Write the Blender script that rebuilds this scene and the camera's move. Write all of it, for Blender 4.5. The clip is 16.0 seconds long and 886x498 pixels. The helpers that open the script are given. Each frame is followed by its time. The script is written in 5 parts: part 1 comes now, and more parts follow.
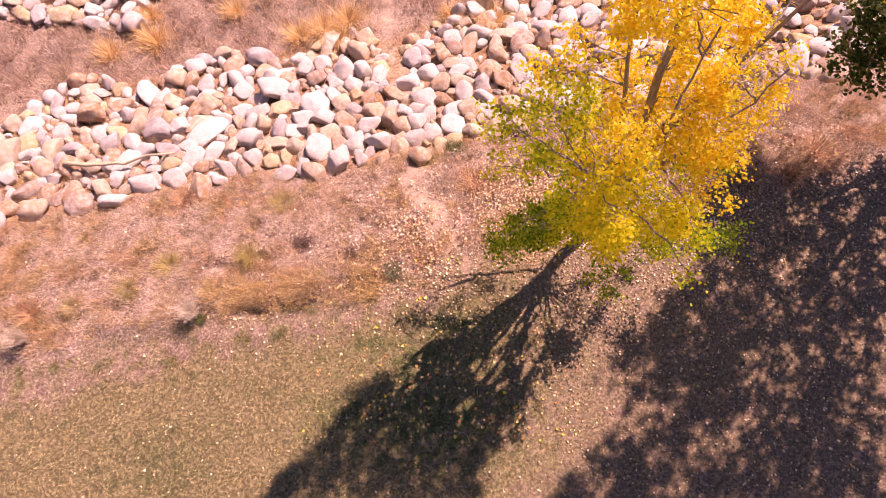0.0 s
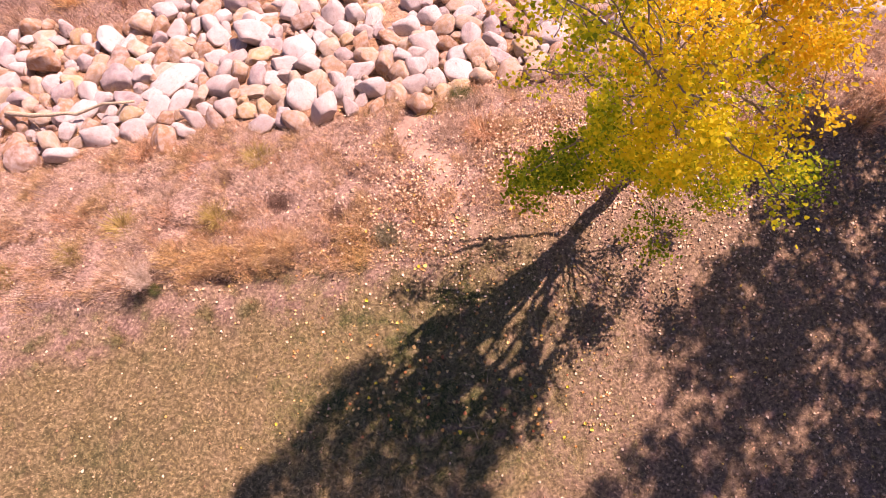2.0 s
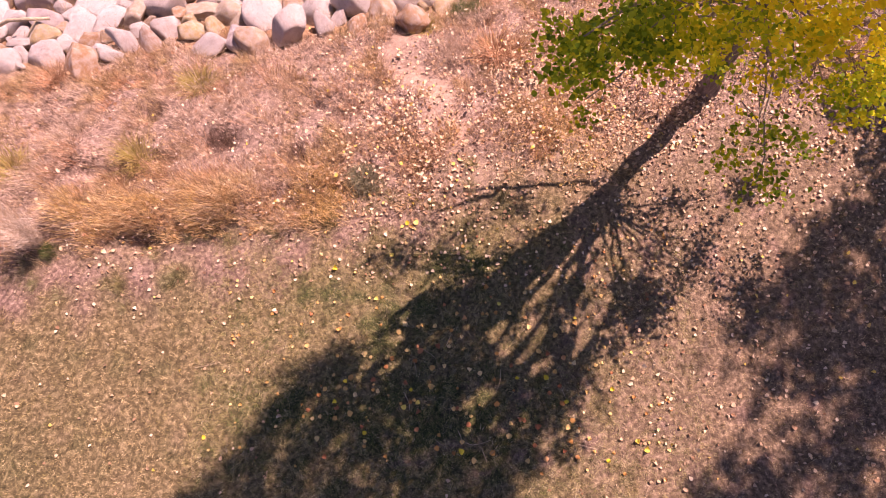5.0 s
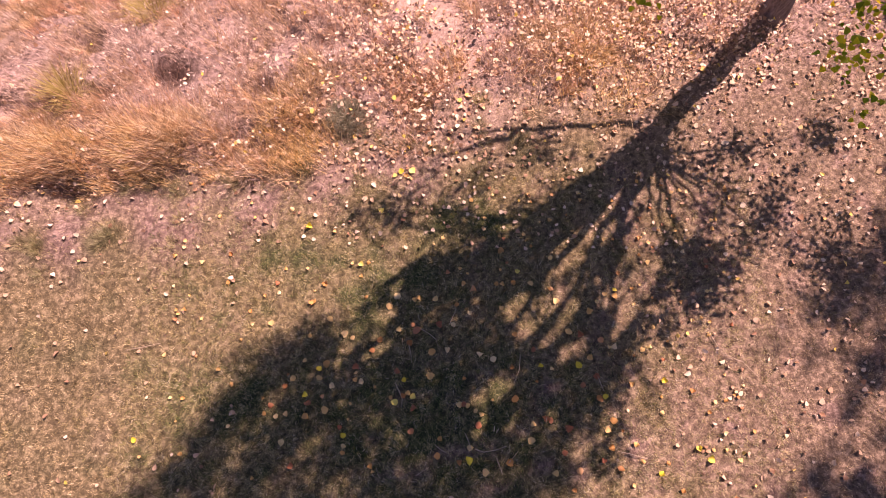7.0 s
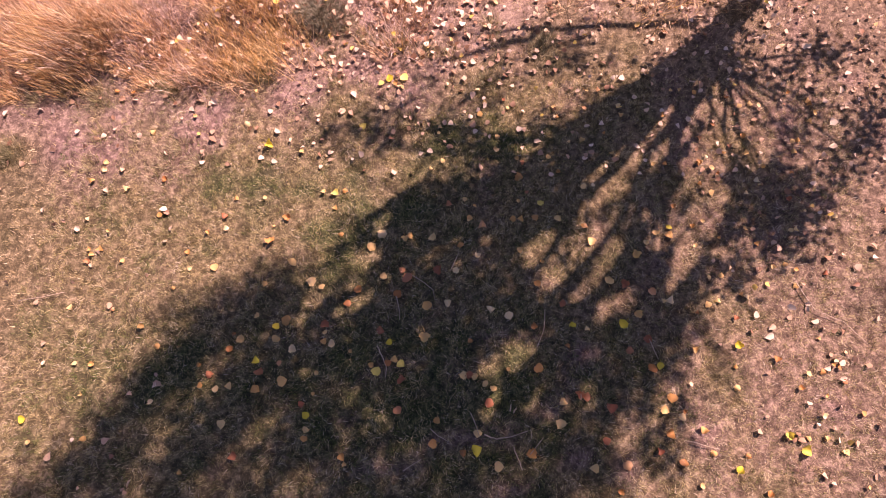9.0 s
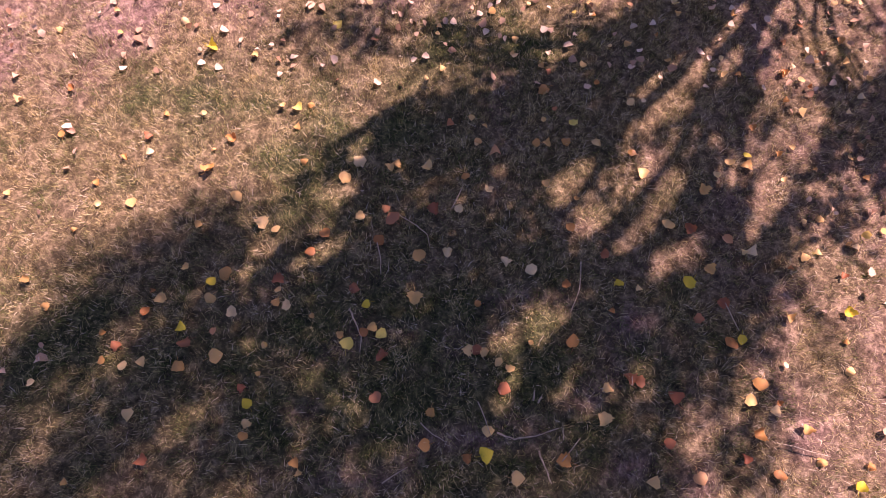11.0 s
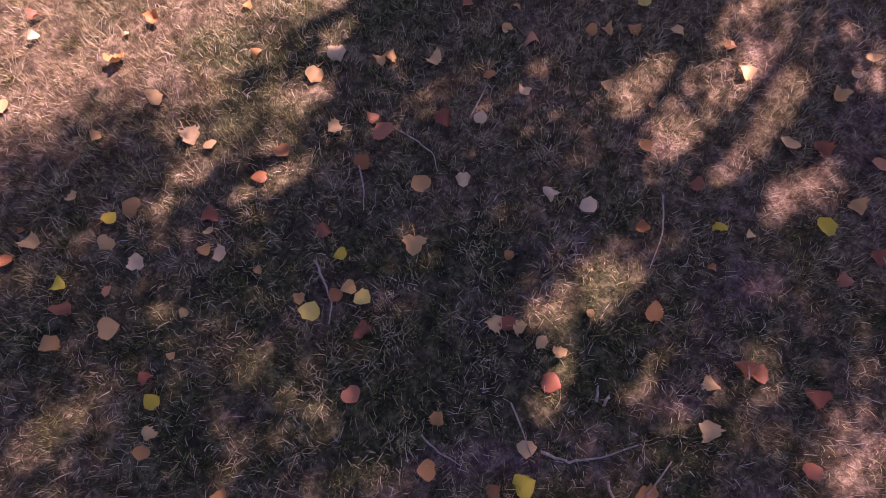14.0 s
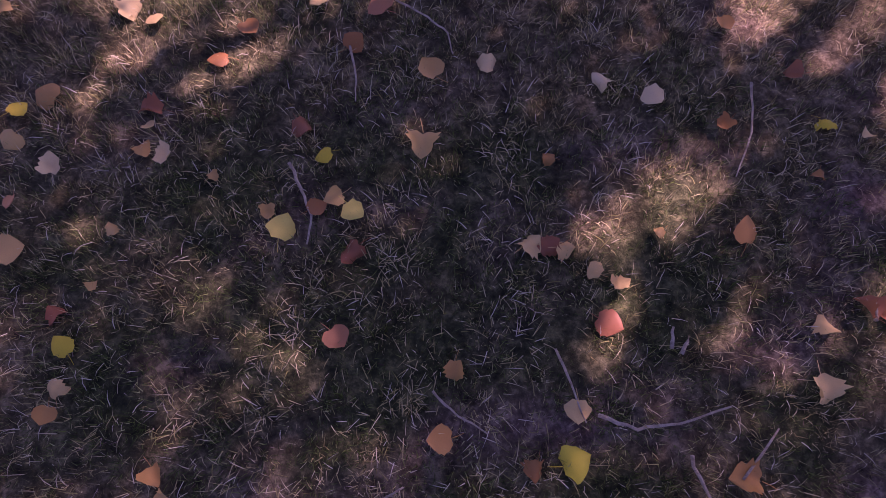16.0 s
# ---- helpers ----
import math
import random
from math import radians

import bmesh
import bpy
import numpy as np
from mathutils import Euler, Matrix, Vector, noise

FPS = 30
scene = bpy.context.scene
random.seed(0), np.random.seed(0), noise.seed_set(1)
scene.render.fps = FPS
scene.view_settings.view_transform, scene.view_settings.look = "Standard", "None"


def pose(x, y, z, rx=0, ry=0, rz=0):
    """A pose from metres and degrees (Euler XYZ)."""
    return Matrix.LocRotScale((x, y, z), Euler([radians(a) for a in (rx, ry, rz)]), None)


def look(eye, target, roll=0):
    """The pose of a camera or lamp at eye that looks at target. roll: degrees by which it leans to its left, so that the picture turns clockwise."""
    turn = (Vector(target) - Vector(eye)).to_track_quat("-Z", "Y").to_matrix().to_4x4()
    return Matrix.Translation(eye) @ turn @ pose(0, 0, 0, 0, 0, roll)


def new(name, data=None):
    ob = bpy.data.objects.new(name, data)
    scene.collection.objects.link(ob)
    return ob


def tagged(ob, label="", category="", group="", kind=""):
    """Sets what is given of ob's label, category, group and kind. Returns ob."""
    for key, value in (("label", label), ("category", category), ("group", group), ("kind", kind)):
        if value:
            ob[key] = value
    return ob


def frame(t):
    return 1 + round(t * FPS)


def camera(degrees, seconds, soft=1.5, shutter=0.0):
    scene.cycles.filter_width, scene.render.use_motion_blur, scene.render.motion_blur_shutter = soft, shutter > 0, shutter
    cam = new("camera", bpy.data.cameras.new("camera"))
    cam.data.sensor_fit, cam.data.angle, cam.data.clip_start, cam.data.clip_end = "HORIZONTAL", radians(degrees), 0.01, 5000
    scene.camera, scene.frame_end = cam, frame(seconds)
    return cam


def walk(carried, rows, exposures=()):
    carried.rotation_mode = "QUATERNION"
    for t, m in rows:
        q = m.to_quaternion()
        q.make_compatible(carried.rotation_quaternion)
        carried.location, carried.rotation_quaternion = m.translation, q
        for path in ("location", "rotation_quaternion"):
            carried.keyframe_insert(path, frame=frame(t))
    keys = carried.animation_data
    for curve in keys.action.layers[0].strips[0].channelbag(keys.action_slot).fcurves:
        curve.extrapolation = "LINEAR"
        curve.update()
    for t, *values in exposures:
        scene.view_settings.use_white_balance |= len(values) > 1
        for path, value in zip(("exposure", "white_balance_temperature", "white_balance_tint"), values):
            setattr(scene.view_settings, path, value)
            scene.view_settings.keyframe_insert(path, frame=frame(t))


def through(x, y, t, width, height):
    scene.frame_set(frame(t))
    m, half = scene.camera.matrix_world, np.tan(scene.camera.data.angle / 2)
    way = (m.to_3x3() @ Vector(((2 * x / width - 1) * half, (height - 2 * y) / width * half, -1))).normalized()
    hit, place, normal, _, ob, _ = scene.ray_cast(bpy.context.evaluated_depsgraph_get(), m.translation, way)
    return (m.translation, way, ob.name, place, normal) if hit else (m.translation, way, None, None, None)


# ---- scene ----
cam = camera(76.5, 16.0, soft=0.6)
METRES, EYE, TILT, LEAN, TURN = 13.0, 14.5, -72.0, 0.0, 0.0
ROWS = [
    (0.0, 0.0, 0.0, 0.0, -0.0, 0.0, -0.0),
    (0.5, -0.001, 0.049, -0.0178, 0.03, -0.05, -0.06),
    (1.0, -0.0023, 0.0968, -0.0349, 0.06, -0.13, -0.11),
    (1.5, -0.003, 0.1438, -0.0522, 0.09, -0.15, -0.17),
    (2.0, -0.0033, 0.1897, -0.0671, 0.13, -0.2, -0.25),
    (2.5, -0.0043, 0.2343, -0.0794, 0.17, -0.26, -0.38),
    (3.0, -0.005, 0.2791, -0.0898, 0.2, -0.26, -0.45),
    (3.5, -0.0018, 0.3227, -0.1012, 0.22, -0.27, -0.52),
    (4.0, 0.0011, 0.3639, -0.1098, 0.22, -0.34, -0.63),
    (6.5, -0.0024, 0.5501, -0.1594, 0.01, -0.2, -1.14),
    (7.0, -0.0036, 0.5846, -0.1748, -0.02, -0.11, -1.22),
    (7.5, -0.0043, 0.6172, -0.1907, -0.08, -0.07, -1.31),
    (8.0, -0.0044, 0.6486, -0.2061, -0.09, -0.06, -1.4),
    (8.5, -0.004, 0.6797, -0.2186, -0.09, -0.01, -1.52),
    (9.0, -0.0025, 0.71, -0.2297, -0.11, 0.03, -1.66),
    (9.5, -0.002, 0.7388, -0.2406, -0.1, 0.04, -1.78),
    (12.0, 0.0001, 0.8462, -0.2752, -0.17, -0.02, -2.47),
    (12.5, -0.0002, 0.8597, -0.2799, -0.15, -0.02, -2.55),
    (13.0, -0.0009, 0.8733, -0.2824, -0.15, -0.01, -2.65),
    (13.5, -0.0022, 0.8875, -0.2843, -0.18, -0.01, -2.73),
    (14.0, -0.0038, 0.9014, -0.2885, -0.21, -0.0, -2.81),
    (14.5, -0.0065, 0.9139, -0.2949, -0.26, -0.12, -2.9),
    (15.0, -0.0099, 0.9258, -0.3026, -0.34, -0.12, -2.94),
    (15.5, -0.0093, 0.9381, -0.3083, -0.36, -0.12, -2.99),
    (16.0, -0.0071, 0.9453, -0.3114, -0.41, -0.31, -3.05),
]
walk(cam, [(t, pose(0, 0, EYE, TILT, LEAN, TURN) @ pose(METRES * x, METRES * y, METRES * z, 90 + pitch, roll, yaw)) for t, x, y, z, yaw, pitch, roll in ROWS],
     exposures=[(0.0, 0.95, 7100, 56), (4.0, 0.94, 7000, 57), (8.0, 0.96, 6750, 63), (12.0, 1.2, 6500, 78), (14.0, 1.17, 6300, 90), (16.0, 1.08, 6050, 99)])

# ---- light ----
SUN_FROM = Vector((0.645, 0.764, 0.0))
SUN_HEIGHT = radians(52)
world = bpy.data.worlds.new("world")
scene.world = world
world.use_nodes = True
sky = world.node_tree.nodes.new("ShaderNodeTexSky")
sky.sky_type, sky.sun_disc = "NISHITA", False
sky.ozone_density, sky.dust_density = 5.0, 0.5
sky.sun_elevation = SUN_HEIGHT
sky.sun_rotation = math.atan2(SUN_FROM.x, SUN_FROM.y)
world.node_tree.links.new(sky.outputs[0], world.node_tree.nodes["Background"].inputs[0])
world.node_tree.nodes["Background"].inputs[1].default_value = 0.054
sun = new("sun", bpy.data.lights.new("sun", "SUN"))
sun.data.energy, sun.data.angle, sun.data.color = 5.0, radians(0.55), (1.0, 0.88, 0.72)
sun.matrix_world = look((SUN_FROM * math.cos(SUN_HEIGHT) + Vector((0, 0, math.sin(SUN_HEIGHT)))) * 60, (0, 0, 0))


# ---- materials ----
class Mat:
    """A node material with a Principled surface and short ways to add nodes."""

    def __init__(self, name, rough=0.85, spec=0.25):
        self.m = bpy.data.materials.new(name)
        self.m.use_nodes = True
        self.t = self.m.node_tree
        self.b = self.t.nodes["Principled BSDF"]
        self.b.inputs["Roughness"].default_value = rough
        self.b.inputs["Specular IOR Level"].default_value = spec

    def node(self, kind, **sets):
        n = self.t.nodes.new(kind)
        for k, v in sets.items():
            n.inputs[k.replace("_", " ")].default_value = v
        return n

    def link(self, a, b):
        self.t.links.new(a, b)

    def place(self):
        return self.t.nodes.new("ShaderNodeNewGeometry").outputs["Position"]

    def local(self):
        return self.t.nodes.new("ShaderNodeTexCoord").outputs["Object"]

    def noise(self, scale, detail=4.0, rough=0.6, vec=None):
        n = self.node("ShaderNodeTexNoise", Scale=scale, Detail=detail, Roughness=rough)
        self.link(vec or self.place(), n.inputs["Vector"])
        return n.outputs["Fac"]

    def ramp(self, fac, stops):
        n = self.t.nodes.new("ShaderNodeValToRGB")
        e = n.color_ramp.elements
        while len(e) < len(stops):
            e.new(0.5)
        for el, (p, c) in zip(e, stops):
            el.position, el.color = p, (*c, 1)
        self.link(fac, n.inputs[0])
        return n.outputs[0]

    def steps(self, fac, lo, hi):
        n = self.t.nodes.new("ShaderNodeMapRange")
        n.inputs[1].default_value, n.inputs[2].default_value = lo, hi
        self.link(fac, n.inputs[0])
        return n.outputs[0]

    def mix(self, fac, a, b, how="MIX"):
        n = self.t.nodes.new("ShaderNodeMix")
        n.data_type, n.blend_type = "RGBA", how
        for s, v in ((0, fac), (6, a), (7, b)):
            if isinstance(v, (int, float)):
                n.inputs[s].default_value = v
            elif isinstance(v, tuple):
                n.inputs[s].default_value = (*v, 1)
            else:
                self.link(v, n.inputs[s])
        return n.outputs[2]

    def attr(self, name):
        n = self.t.nodes.new("ShaderNodeAttribute")
        n.attribute_name = name
        return n.outputs["Fac"]

    def island(self):
        return self.t.nodes.new("ShaderNodeNewGeometry").outputs["Random Per Island"]

    def object_random(self):
        return self.t.nodes.new("ShaderNodeObjectInfo").outputs["Random"]

    def bump(self, fac, strength, distance):
        n = self.node("ShaderNodeBump", Strength=strength, Distance=distance)
        self.link(fac, n.inputs["Height"])
        self.link(n.outputs[0], self.b.inputs["Normal"])

    def colour(self, c):
        if isinstance(c, tuple):
            self.b.inputs["Base Color"].default_value = (*c, 1)
        else:
            self.link(c, self.b.inputs["Base Color"])
        return self

    def thin(self, amount):
        """Leaves and blades let some light through."""
        tr = self.t.nodes.new("ShaderNodeBsdfTranslucent")
        src = self.b.inputs["Base Color"]
        if src.is_linked:
            self.link(src.links[0].from_socket, tr.inputs[0])
        else:
            tr.inputs[0].default_value = src.default_value
        mx = self.t.nodes.new("ShaderNodeMixShader")
        mx.inputs[0].default_value = amount
        self.link(self.b.outputs[0], mx.inputs[1])
        self.link(tr.outputs[0], mx.inputs[2])
        self.link(mx.outputs[0], self.t.nodes["Material Output"].inputs[0])
        return self


def ground_material():
    m = Mat("soil_and_turf", 0.95, 0.1)
    fine, mid, clump = m.noise(52, 6, 0.75), m.noise(8, 5, 0.65), m.noise(15, 4, 0.65)
    speck = m.mix(0.5, fine, clump)
    straw = m.ramp(speck, [(0.36, (0.045, 0.035, 0.018)), (0.5, (0.15, 0.117, 0.058)), (0.63, (0.42, 0.33, 0.18))])
    green = m.ramp(speck, [(0.38, (0.016, 0.021, 0.01)), (0.5, (0.055, 0.066, 0.026)), (0.65, (0.21, 0.21, 0.085))])
    bare = m.ramp(speck, [(0.36, (0.05, 0.031, 0.026)), (0.5, (0.2, 0.13, 0.1)), (0.64, (0.5, 0.355, 0.27))])
    thatch = m.ramp(speck, [(0.36, (0.05, 0.031, 0.025)), (0.5, (0.26, 0.178, 0.135)), (0.64, (0.58, 0.43, 0.345))])
    dirt = m.ramp(m.mix(0.5, fine, mid), [(0.34, (0.2, 0.13, 0.095)), (0.5, (0.42, 0.295, 0.215)), (0.66, (0.66, 0.5, 0.385))])
    bed = m.ramp(mid, [(0.35, (0.16, 0.09, 0.05)), (0.65, (0.42, 0.27, 0.16))])
    c = m.mix(m.attr("lush"), straw, green)
    c = m.mix(m.attr("bare"), c, bare)
    c = m.mix(m.attr("wild"), c, thatch)
    c = m.mix(m.attr("bed"), c, bed)
    c = m.mix(m.attr("path"), c, dirt)
    m.colour(c)
    m.bump(m.mix(0.4, fine, mid), 0.8, 0.035)
    return m.m


def stone_material(name, loose):
    m = Mat(name, 0.88, 0.2)
    vec = m.place() if loose else m.local()
    size = 1.0 if loose else 0.4
    base = m.ramp(m.island() if loose else m.object_random(),
                  [(0.0, (0.64, 0.545, 0.5)), (0.14, (0.63, 0.48, 0.33)), (0.26, (0.66, 0.575, 0.54)), (0.38, (0.64, 0.46, 0.23)), (0.48, (0.52, 0.3, 0.16)),
                   (0.57, (0.75, 0.67, 0.625)), (0.72, (0.5, 0.41, 0.4)), (0.82, (0.6, 0.4, 0.25)), (0.92, (0.44, 0.28, 0.2))])
    base.node.color_ramp.interpolation = "CONSTANT"
    grain, patch = m.noise(64 * size, 5, 0.75, vec), m.noise(6 * size, 5, 0.6, vec)
    c = m.mix(m.steps(patch, 0.42, 0.66), base, m.mix(0.5, base, (0.88, 0.84, 0.81)))
    c = m.mix(m.steps(m.noise(12 * size, 5, 0.7, vec), 0.5, 0.68), c, m.mix(0.5, c, (0.42, 0.27, 0.16)))
    c = m.mix(m.steps(m.noise(22 * size, 6, 0.75, vec), 0.54, 0.7), c, m.mix(0.6, c, (0.9, 0.86, 0.82)))
    m.colour(m.mix(0.55, c, m.ramp(grain, [(0.3, (0.5, 0.47, 0.45)), (0.58, (1, 1, 1))]), "MULTIPLY"))
    m.bump(m.mix(0.5, grain, patch), 1.0, 0.09)
    return m.m


def blade_material(name, stops, through=0.25, patch=None, contrast=False):
    m = Mat(name, 0.7, 0.2)
    c = m.ramp(m.island(), stops)
    if patch:
        c = m.mix(m.steps(m.noise(patch[0], 4, 0.6), patch[1], patch[2]), c, m.ramp(m.island(), patch[3]))
        c = m.mix(1.0, c, m.ramp(m.noise(15, 3, 0.6), [(0.37, (0.46, 0.43, 0.4)), (0.5, (1, 1, 1)), (0.62, (1.25, 1.25, 1.22))]), "MULTIPLY")
        if contrast:
            c = m.mix(1.0, c, m.ramp(m.noise(4.5, 4, 0.7), [(0.34, (0.5, 0.44, 0.42)), (0.5, (0.9, 0.88, 0.87)), (0.66, (1.1, 1.08, 1.07))]), "MULTIPLY")
    m.colour(c)
    m.thin(through)
    return m.m


def leaf_material(name, stops, through, by_object=False):
    m = Mat(name, 0.55, 0.3)
    c = m.ramp(m.object_random() if by_object else m.island(), stops)
    vec = m.local() if by_object else m.place()
    spots = m.noise(70, 4, 0.7, vec)
    c = m.mix(m.steps(spots, 0.55, 0.75), c, m.mix(0.55, c, (0.2, 0.09, 0.04)))
    m.colour(c)
    m.thin(through)
    return m.m


def bark_material(name, dark, light):
    m = Mat(name, 0.9, 0.15)
    vec = m.local()
    stretch = m.t.nodes.new("ShaderNodeMapping")
    stretch.inputs["Scale"].default_value = (1, 1, 0.16)
    m.link(vec, stretch.inputs[0])
    ridges = m.noise(34, 5, 0.65, stretch.outputs[0])
    m.colour(m.ramp(ridges, [(0.3, dark), (0.7, light)]))
    m.bump(ridges, 1.0, 0.04)
    return m.m


M_GROUND = ground_material()
M_STONE = stone_material("river_stone", False)
M_LOOSE_STONE = stone_material("heaped_stone", True)
M_BARK = bark_material("cottonwood_bark", (0.09, 0.06, 0.05), (0.36, 0.28, 0.23))
M_BRANCH = bark_material("branch_bark", (0.2, 0.15, 0.11), (0.5, 0.41, 0.31))
M_TWIG = bark_material("pale_twig_bark", (0.36, 0.28, 0.18), (0.74, 0.63, 0.44))
M_LAWN = blade_material("lawn_blade", [(0, (0.12, 0.09, 0.04)), (0.35, (0.45, 0.345, 0.16)), (0.7, (0.7, 0.555, 0.28)), (1, (0.93, 0.79, 0.51))], 0.3,
                        (1.5, 0.47, 0.6, [(0, (0.13, 0.112, 0.04)), (0.45, (0.34, 0.285, 0.105)), (0.8, (0.56, 0.46, 0.195)), (1, (0.78, 0.65, 0.36))]))
M_TURF = blade_material("dense_lawn_blade", [(0, (0.1, 0.08, 0.035)), (0.4, (0.44, 0.365, 0.14)), (0.8, (0.76, 0.645, 0.29)), (1, (0.94, 0.84, 0.53))], 0.35,
                        (2.6, 0.46, 0.6, [(0, (0.045, 0.06, 0.018)), (0.45, (0.22, 0.235, 0.07)), (0.8, (0.48, 0.46, 0.17)), (1, (0.84, 0.76, 0.42))]))
M_EDGE = blade_material("edge_tuft_blade", [(0, (0.14, 0.14, 0.06)), (0.5, (0.36, 0.34, 0.17)), (1, (0.62, 0.56, 0.34))], 0.35,
                        (1.3, 0.45, 0.6, [(0, (0.18, 0.17, 0.06)), (0.5, (0.42, 0.37, 0.15)), (1, (0.66, 0.55, 0.28))]))
M_OLIVELAWN = blade_material("olive_lawn_blade", [(0, (0.12, 0.12, 0.035)), (0.6, (0.27, 0.255, 0.085)), (1, (0.48, 0.43, 0.18))], 0.3)
M_THATCH = blade_material("thatch_blade", [(0, (0.07, 0.04, 0.03)), (0.5, (0.25, 0.155, 0.11)), (0.85, (0.52, 0.37, 0.27)), (1, (0.88, 0.74, 0.56))], 0.2)
M_LUSH = blade_material("lush_blade", [(0, (0.02, 0.04, 0.008)), (0.5, (0.075, 0.125, 0.022)), (0.85, (0.2, 0.27, 0.06)), (1, (0.56, 0.58, 0.24))], 0.25)
M_PALETUFT = blade_material("pale_tuft_blade", [(0, (0.3, 0.29, 0.08)), (0.35, (0.58, 0.5, 0.2)), (0.7, (0.76, 0.66, 0.36)), (1, (0.9, 0.83, 0.62))], 0.3)
M_STRAW = blade_material("straw_blade", [(0, (0.37, 0.25, 0.18)), (0.35, (0.65, 0.49, 0.36)), (0.7, (0.82, 0.66, 0.51)), (1, (0.93, 0.82, 0.7))], 0.35,
                         (0.8, 0.47, 0.56, [(0, (0.32, 0.215, 0.105)), (0.5, (0.62, 0.45, 0.23)), (1, (0.81, 0.63, 0.38))]), True)
M_RUST = blade_material("rust_blade", [(0, (0.42, 0.2, 0.1)), (0.5, (0.72, 0.43, 0.24)), (1, (0.84, 0.62, 0.42))], 0.35,
                        (0.6, 0.48, 0.56, [(0, (0.36, 0.22, 0.09)), (0.5, (0.66, 0.43, 0.2)), (1, (0.82, 0.62, 0.34))]), True)
M_FRINGE = blade_material("fringe_blade", [(0, (0.32, 0.17, 0.08)), (0.4, (0.66, 0.44, 0.21)), (0.8, (0.82, 0.625, 0.34)), (1, (0.92, 0.79, 0.56))], 0.35,
                          (0.7, 0.48, 0.56, [(0, (0.46, 0.28, 0.09)), (0.5, (0.74, 0.52, 0.2)), (1, (0.9, 0.72, 0.4))]))
M_TUSSOCK = blade_material("tussock_blade", [(0, (0.5, 0.28, 0.1)), (0.5, (0.8, 0.52, 0.22)), (1, (0.92, 0.72, 0.4))], 0.35)
M_BRUSH = blade_material("brush_blade", [(0, (0.2, 0.1, 0.07)), (0.4, (0.42, 0.25, 0.18)), (0.8, (0.64, 0.44, 0.34)), (1, (0.84, 0.68, 0.56))], 0.35,
                         (0.5, 0.5, 0.6, [(0, (0.4, 0.26, 0.14)), (0.5, (0.66, 0.48, 0.3)), (1, (0.84, 0.68, 0.48))]), True)
M_SAGE = blade_material("sage_stem", [(0, (0.3, 0.22, 0.15)), (0.5, (0.56, 0.44, 0.32)), (1, (0.84, 0.72, 0.58))], 0.2)
M_GREYWEED = blade_material("grey_weed", [(0, (0.1, 0.095, 0.05)), (0.6, (0.22, 0.205, 0.12)), (1, (0.5, 0.45, 0.3))], 0.25)
M_DARKTUFT = blade_material("dark_tuft", [(0, (0.06, 0.036, 0.028)), (0.6, (0.18, 0.11, 0.08)), (1, (0.42, 0.28, 0.21))], 0.2)
M_OLIVE = blade_material("olive_blade", [(0, (0.2, 0.16, 0.04)), (0.5, (0.48, 0.39, 0.11)), (1, (0.7, 0.56, 0.22))], 0.35)
M_WEED = blade_material("weed_green", [(0, (0.05, 0.075, 0.025)), (0.6, (0.12, 0.15, 0.05)), (1, (0.24, 0.24, 0.1))], 0.25)
M_LITTER = leaf_material("fallen_leaf", [(0, (0.28, 0.14, 0.07)), (0.2, (0.48, 0.29, 0.16)), (0.5, (0.68, 0.47, 0.28)), (0.94, (0.84, 0.69, 0.47)), (0.97, (0.78, 0.52, 0.14)), (1, (0.78, 0.6, 0.1))], 0.15)
M_CHAFF = leaf_material("chaff", [(0, (0.56, 0.36, 0.24)), (0.5, (0.78, 0.6, 0.44)), (1, (0.92, 0.82, 0.68))], 0.2)
M_TAN = leaf_material("tan_leaf", [(0, (0.42, 0.17, 0.045)), (0.25, (0.6, 0.31, 0.08)), (0.5, (0.74, 0.47, 0.15)), (0.8, (0.82, 0.58, 0.22)), (1, (0.84, 0.66, 0.33))], 0.12, True)
M_ORANGE = leaf_material("orange_leaf", [(0, (0.36, 0.12, 0.05)), (0.5, (0.54, 0.23, 0.09)), (1, (0.72, 0.42, 0.17))], 0.15, True)
M_YELLOW = leaf_material("yellow_leaf", [(0, (0.8, 0.6, 0.04)), (0.5, (0.86, 0.7, 0.05)), (1, (0.84, 0.7, 0.16))], 0.2, True)


def crown_material(name, stops):
    """Living leaves: each its own shade, mottled, letting light through."""
    m = Mat(name, 0.5, 0.25)
    c = m.ramp(m.island(), stops)
    c = m.mix(m.steps(m.noise(1.6, 4, 0.6), 0.35, 0.65), m.mix(1.0, c, (0.93, 0.95, 0.95), "MULTIPLY"), c)
    m.colour(c)
    m.thin(0.75)
    return m.m


M_GREENLEAF = crown_material("green_leaf", [(0, (0.1, 0.21, 0.015)), (0.35, (0.24, 0.38, 0.025)), (0.75, (0.44, 0.56, 0.03)), (1, (0.8, 0.78, 0.03))])
M_LIMELEAF = crown_material("lime_leaf", [(0, (0.2, 0.34, 0.02)), (0.3, (0.48, 0.6, 0.02)), (0.7, (0.85, 0.82, 0.03)), (1, (0.96, 0.84, 0.04))])
M_YELLOWLEAF = crown_material("yellow_crown_leaf", [(0, (0.36, 0.46, 0.015)), (0.2, (0.82, 0.76, 0.018)), (0.6, (0.97, 0.84, 0.02)), (1, (0.98, 0.78, 0.025))])
M_GOLDLEAF = crown_material("golden_leaf", [(0, (0.85, 0.54, 0.02)), (0.25, (0.96, 0.69, 0.022)), (0.65, (0.98, 0.79, 0.025)), (1, (0.98, 0.87, 0.08))])
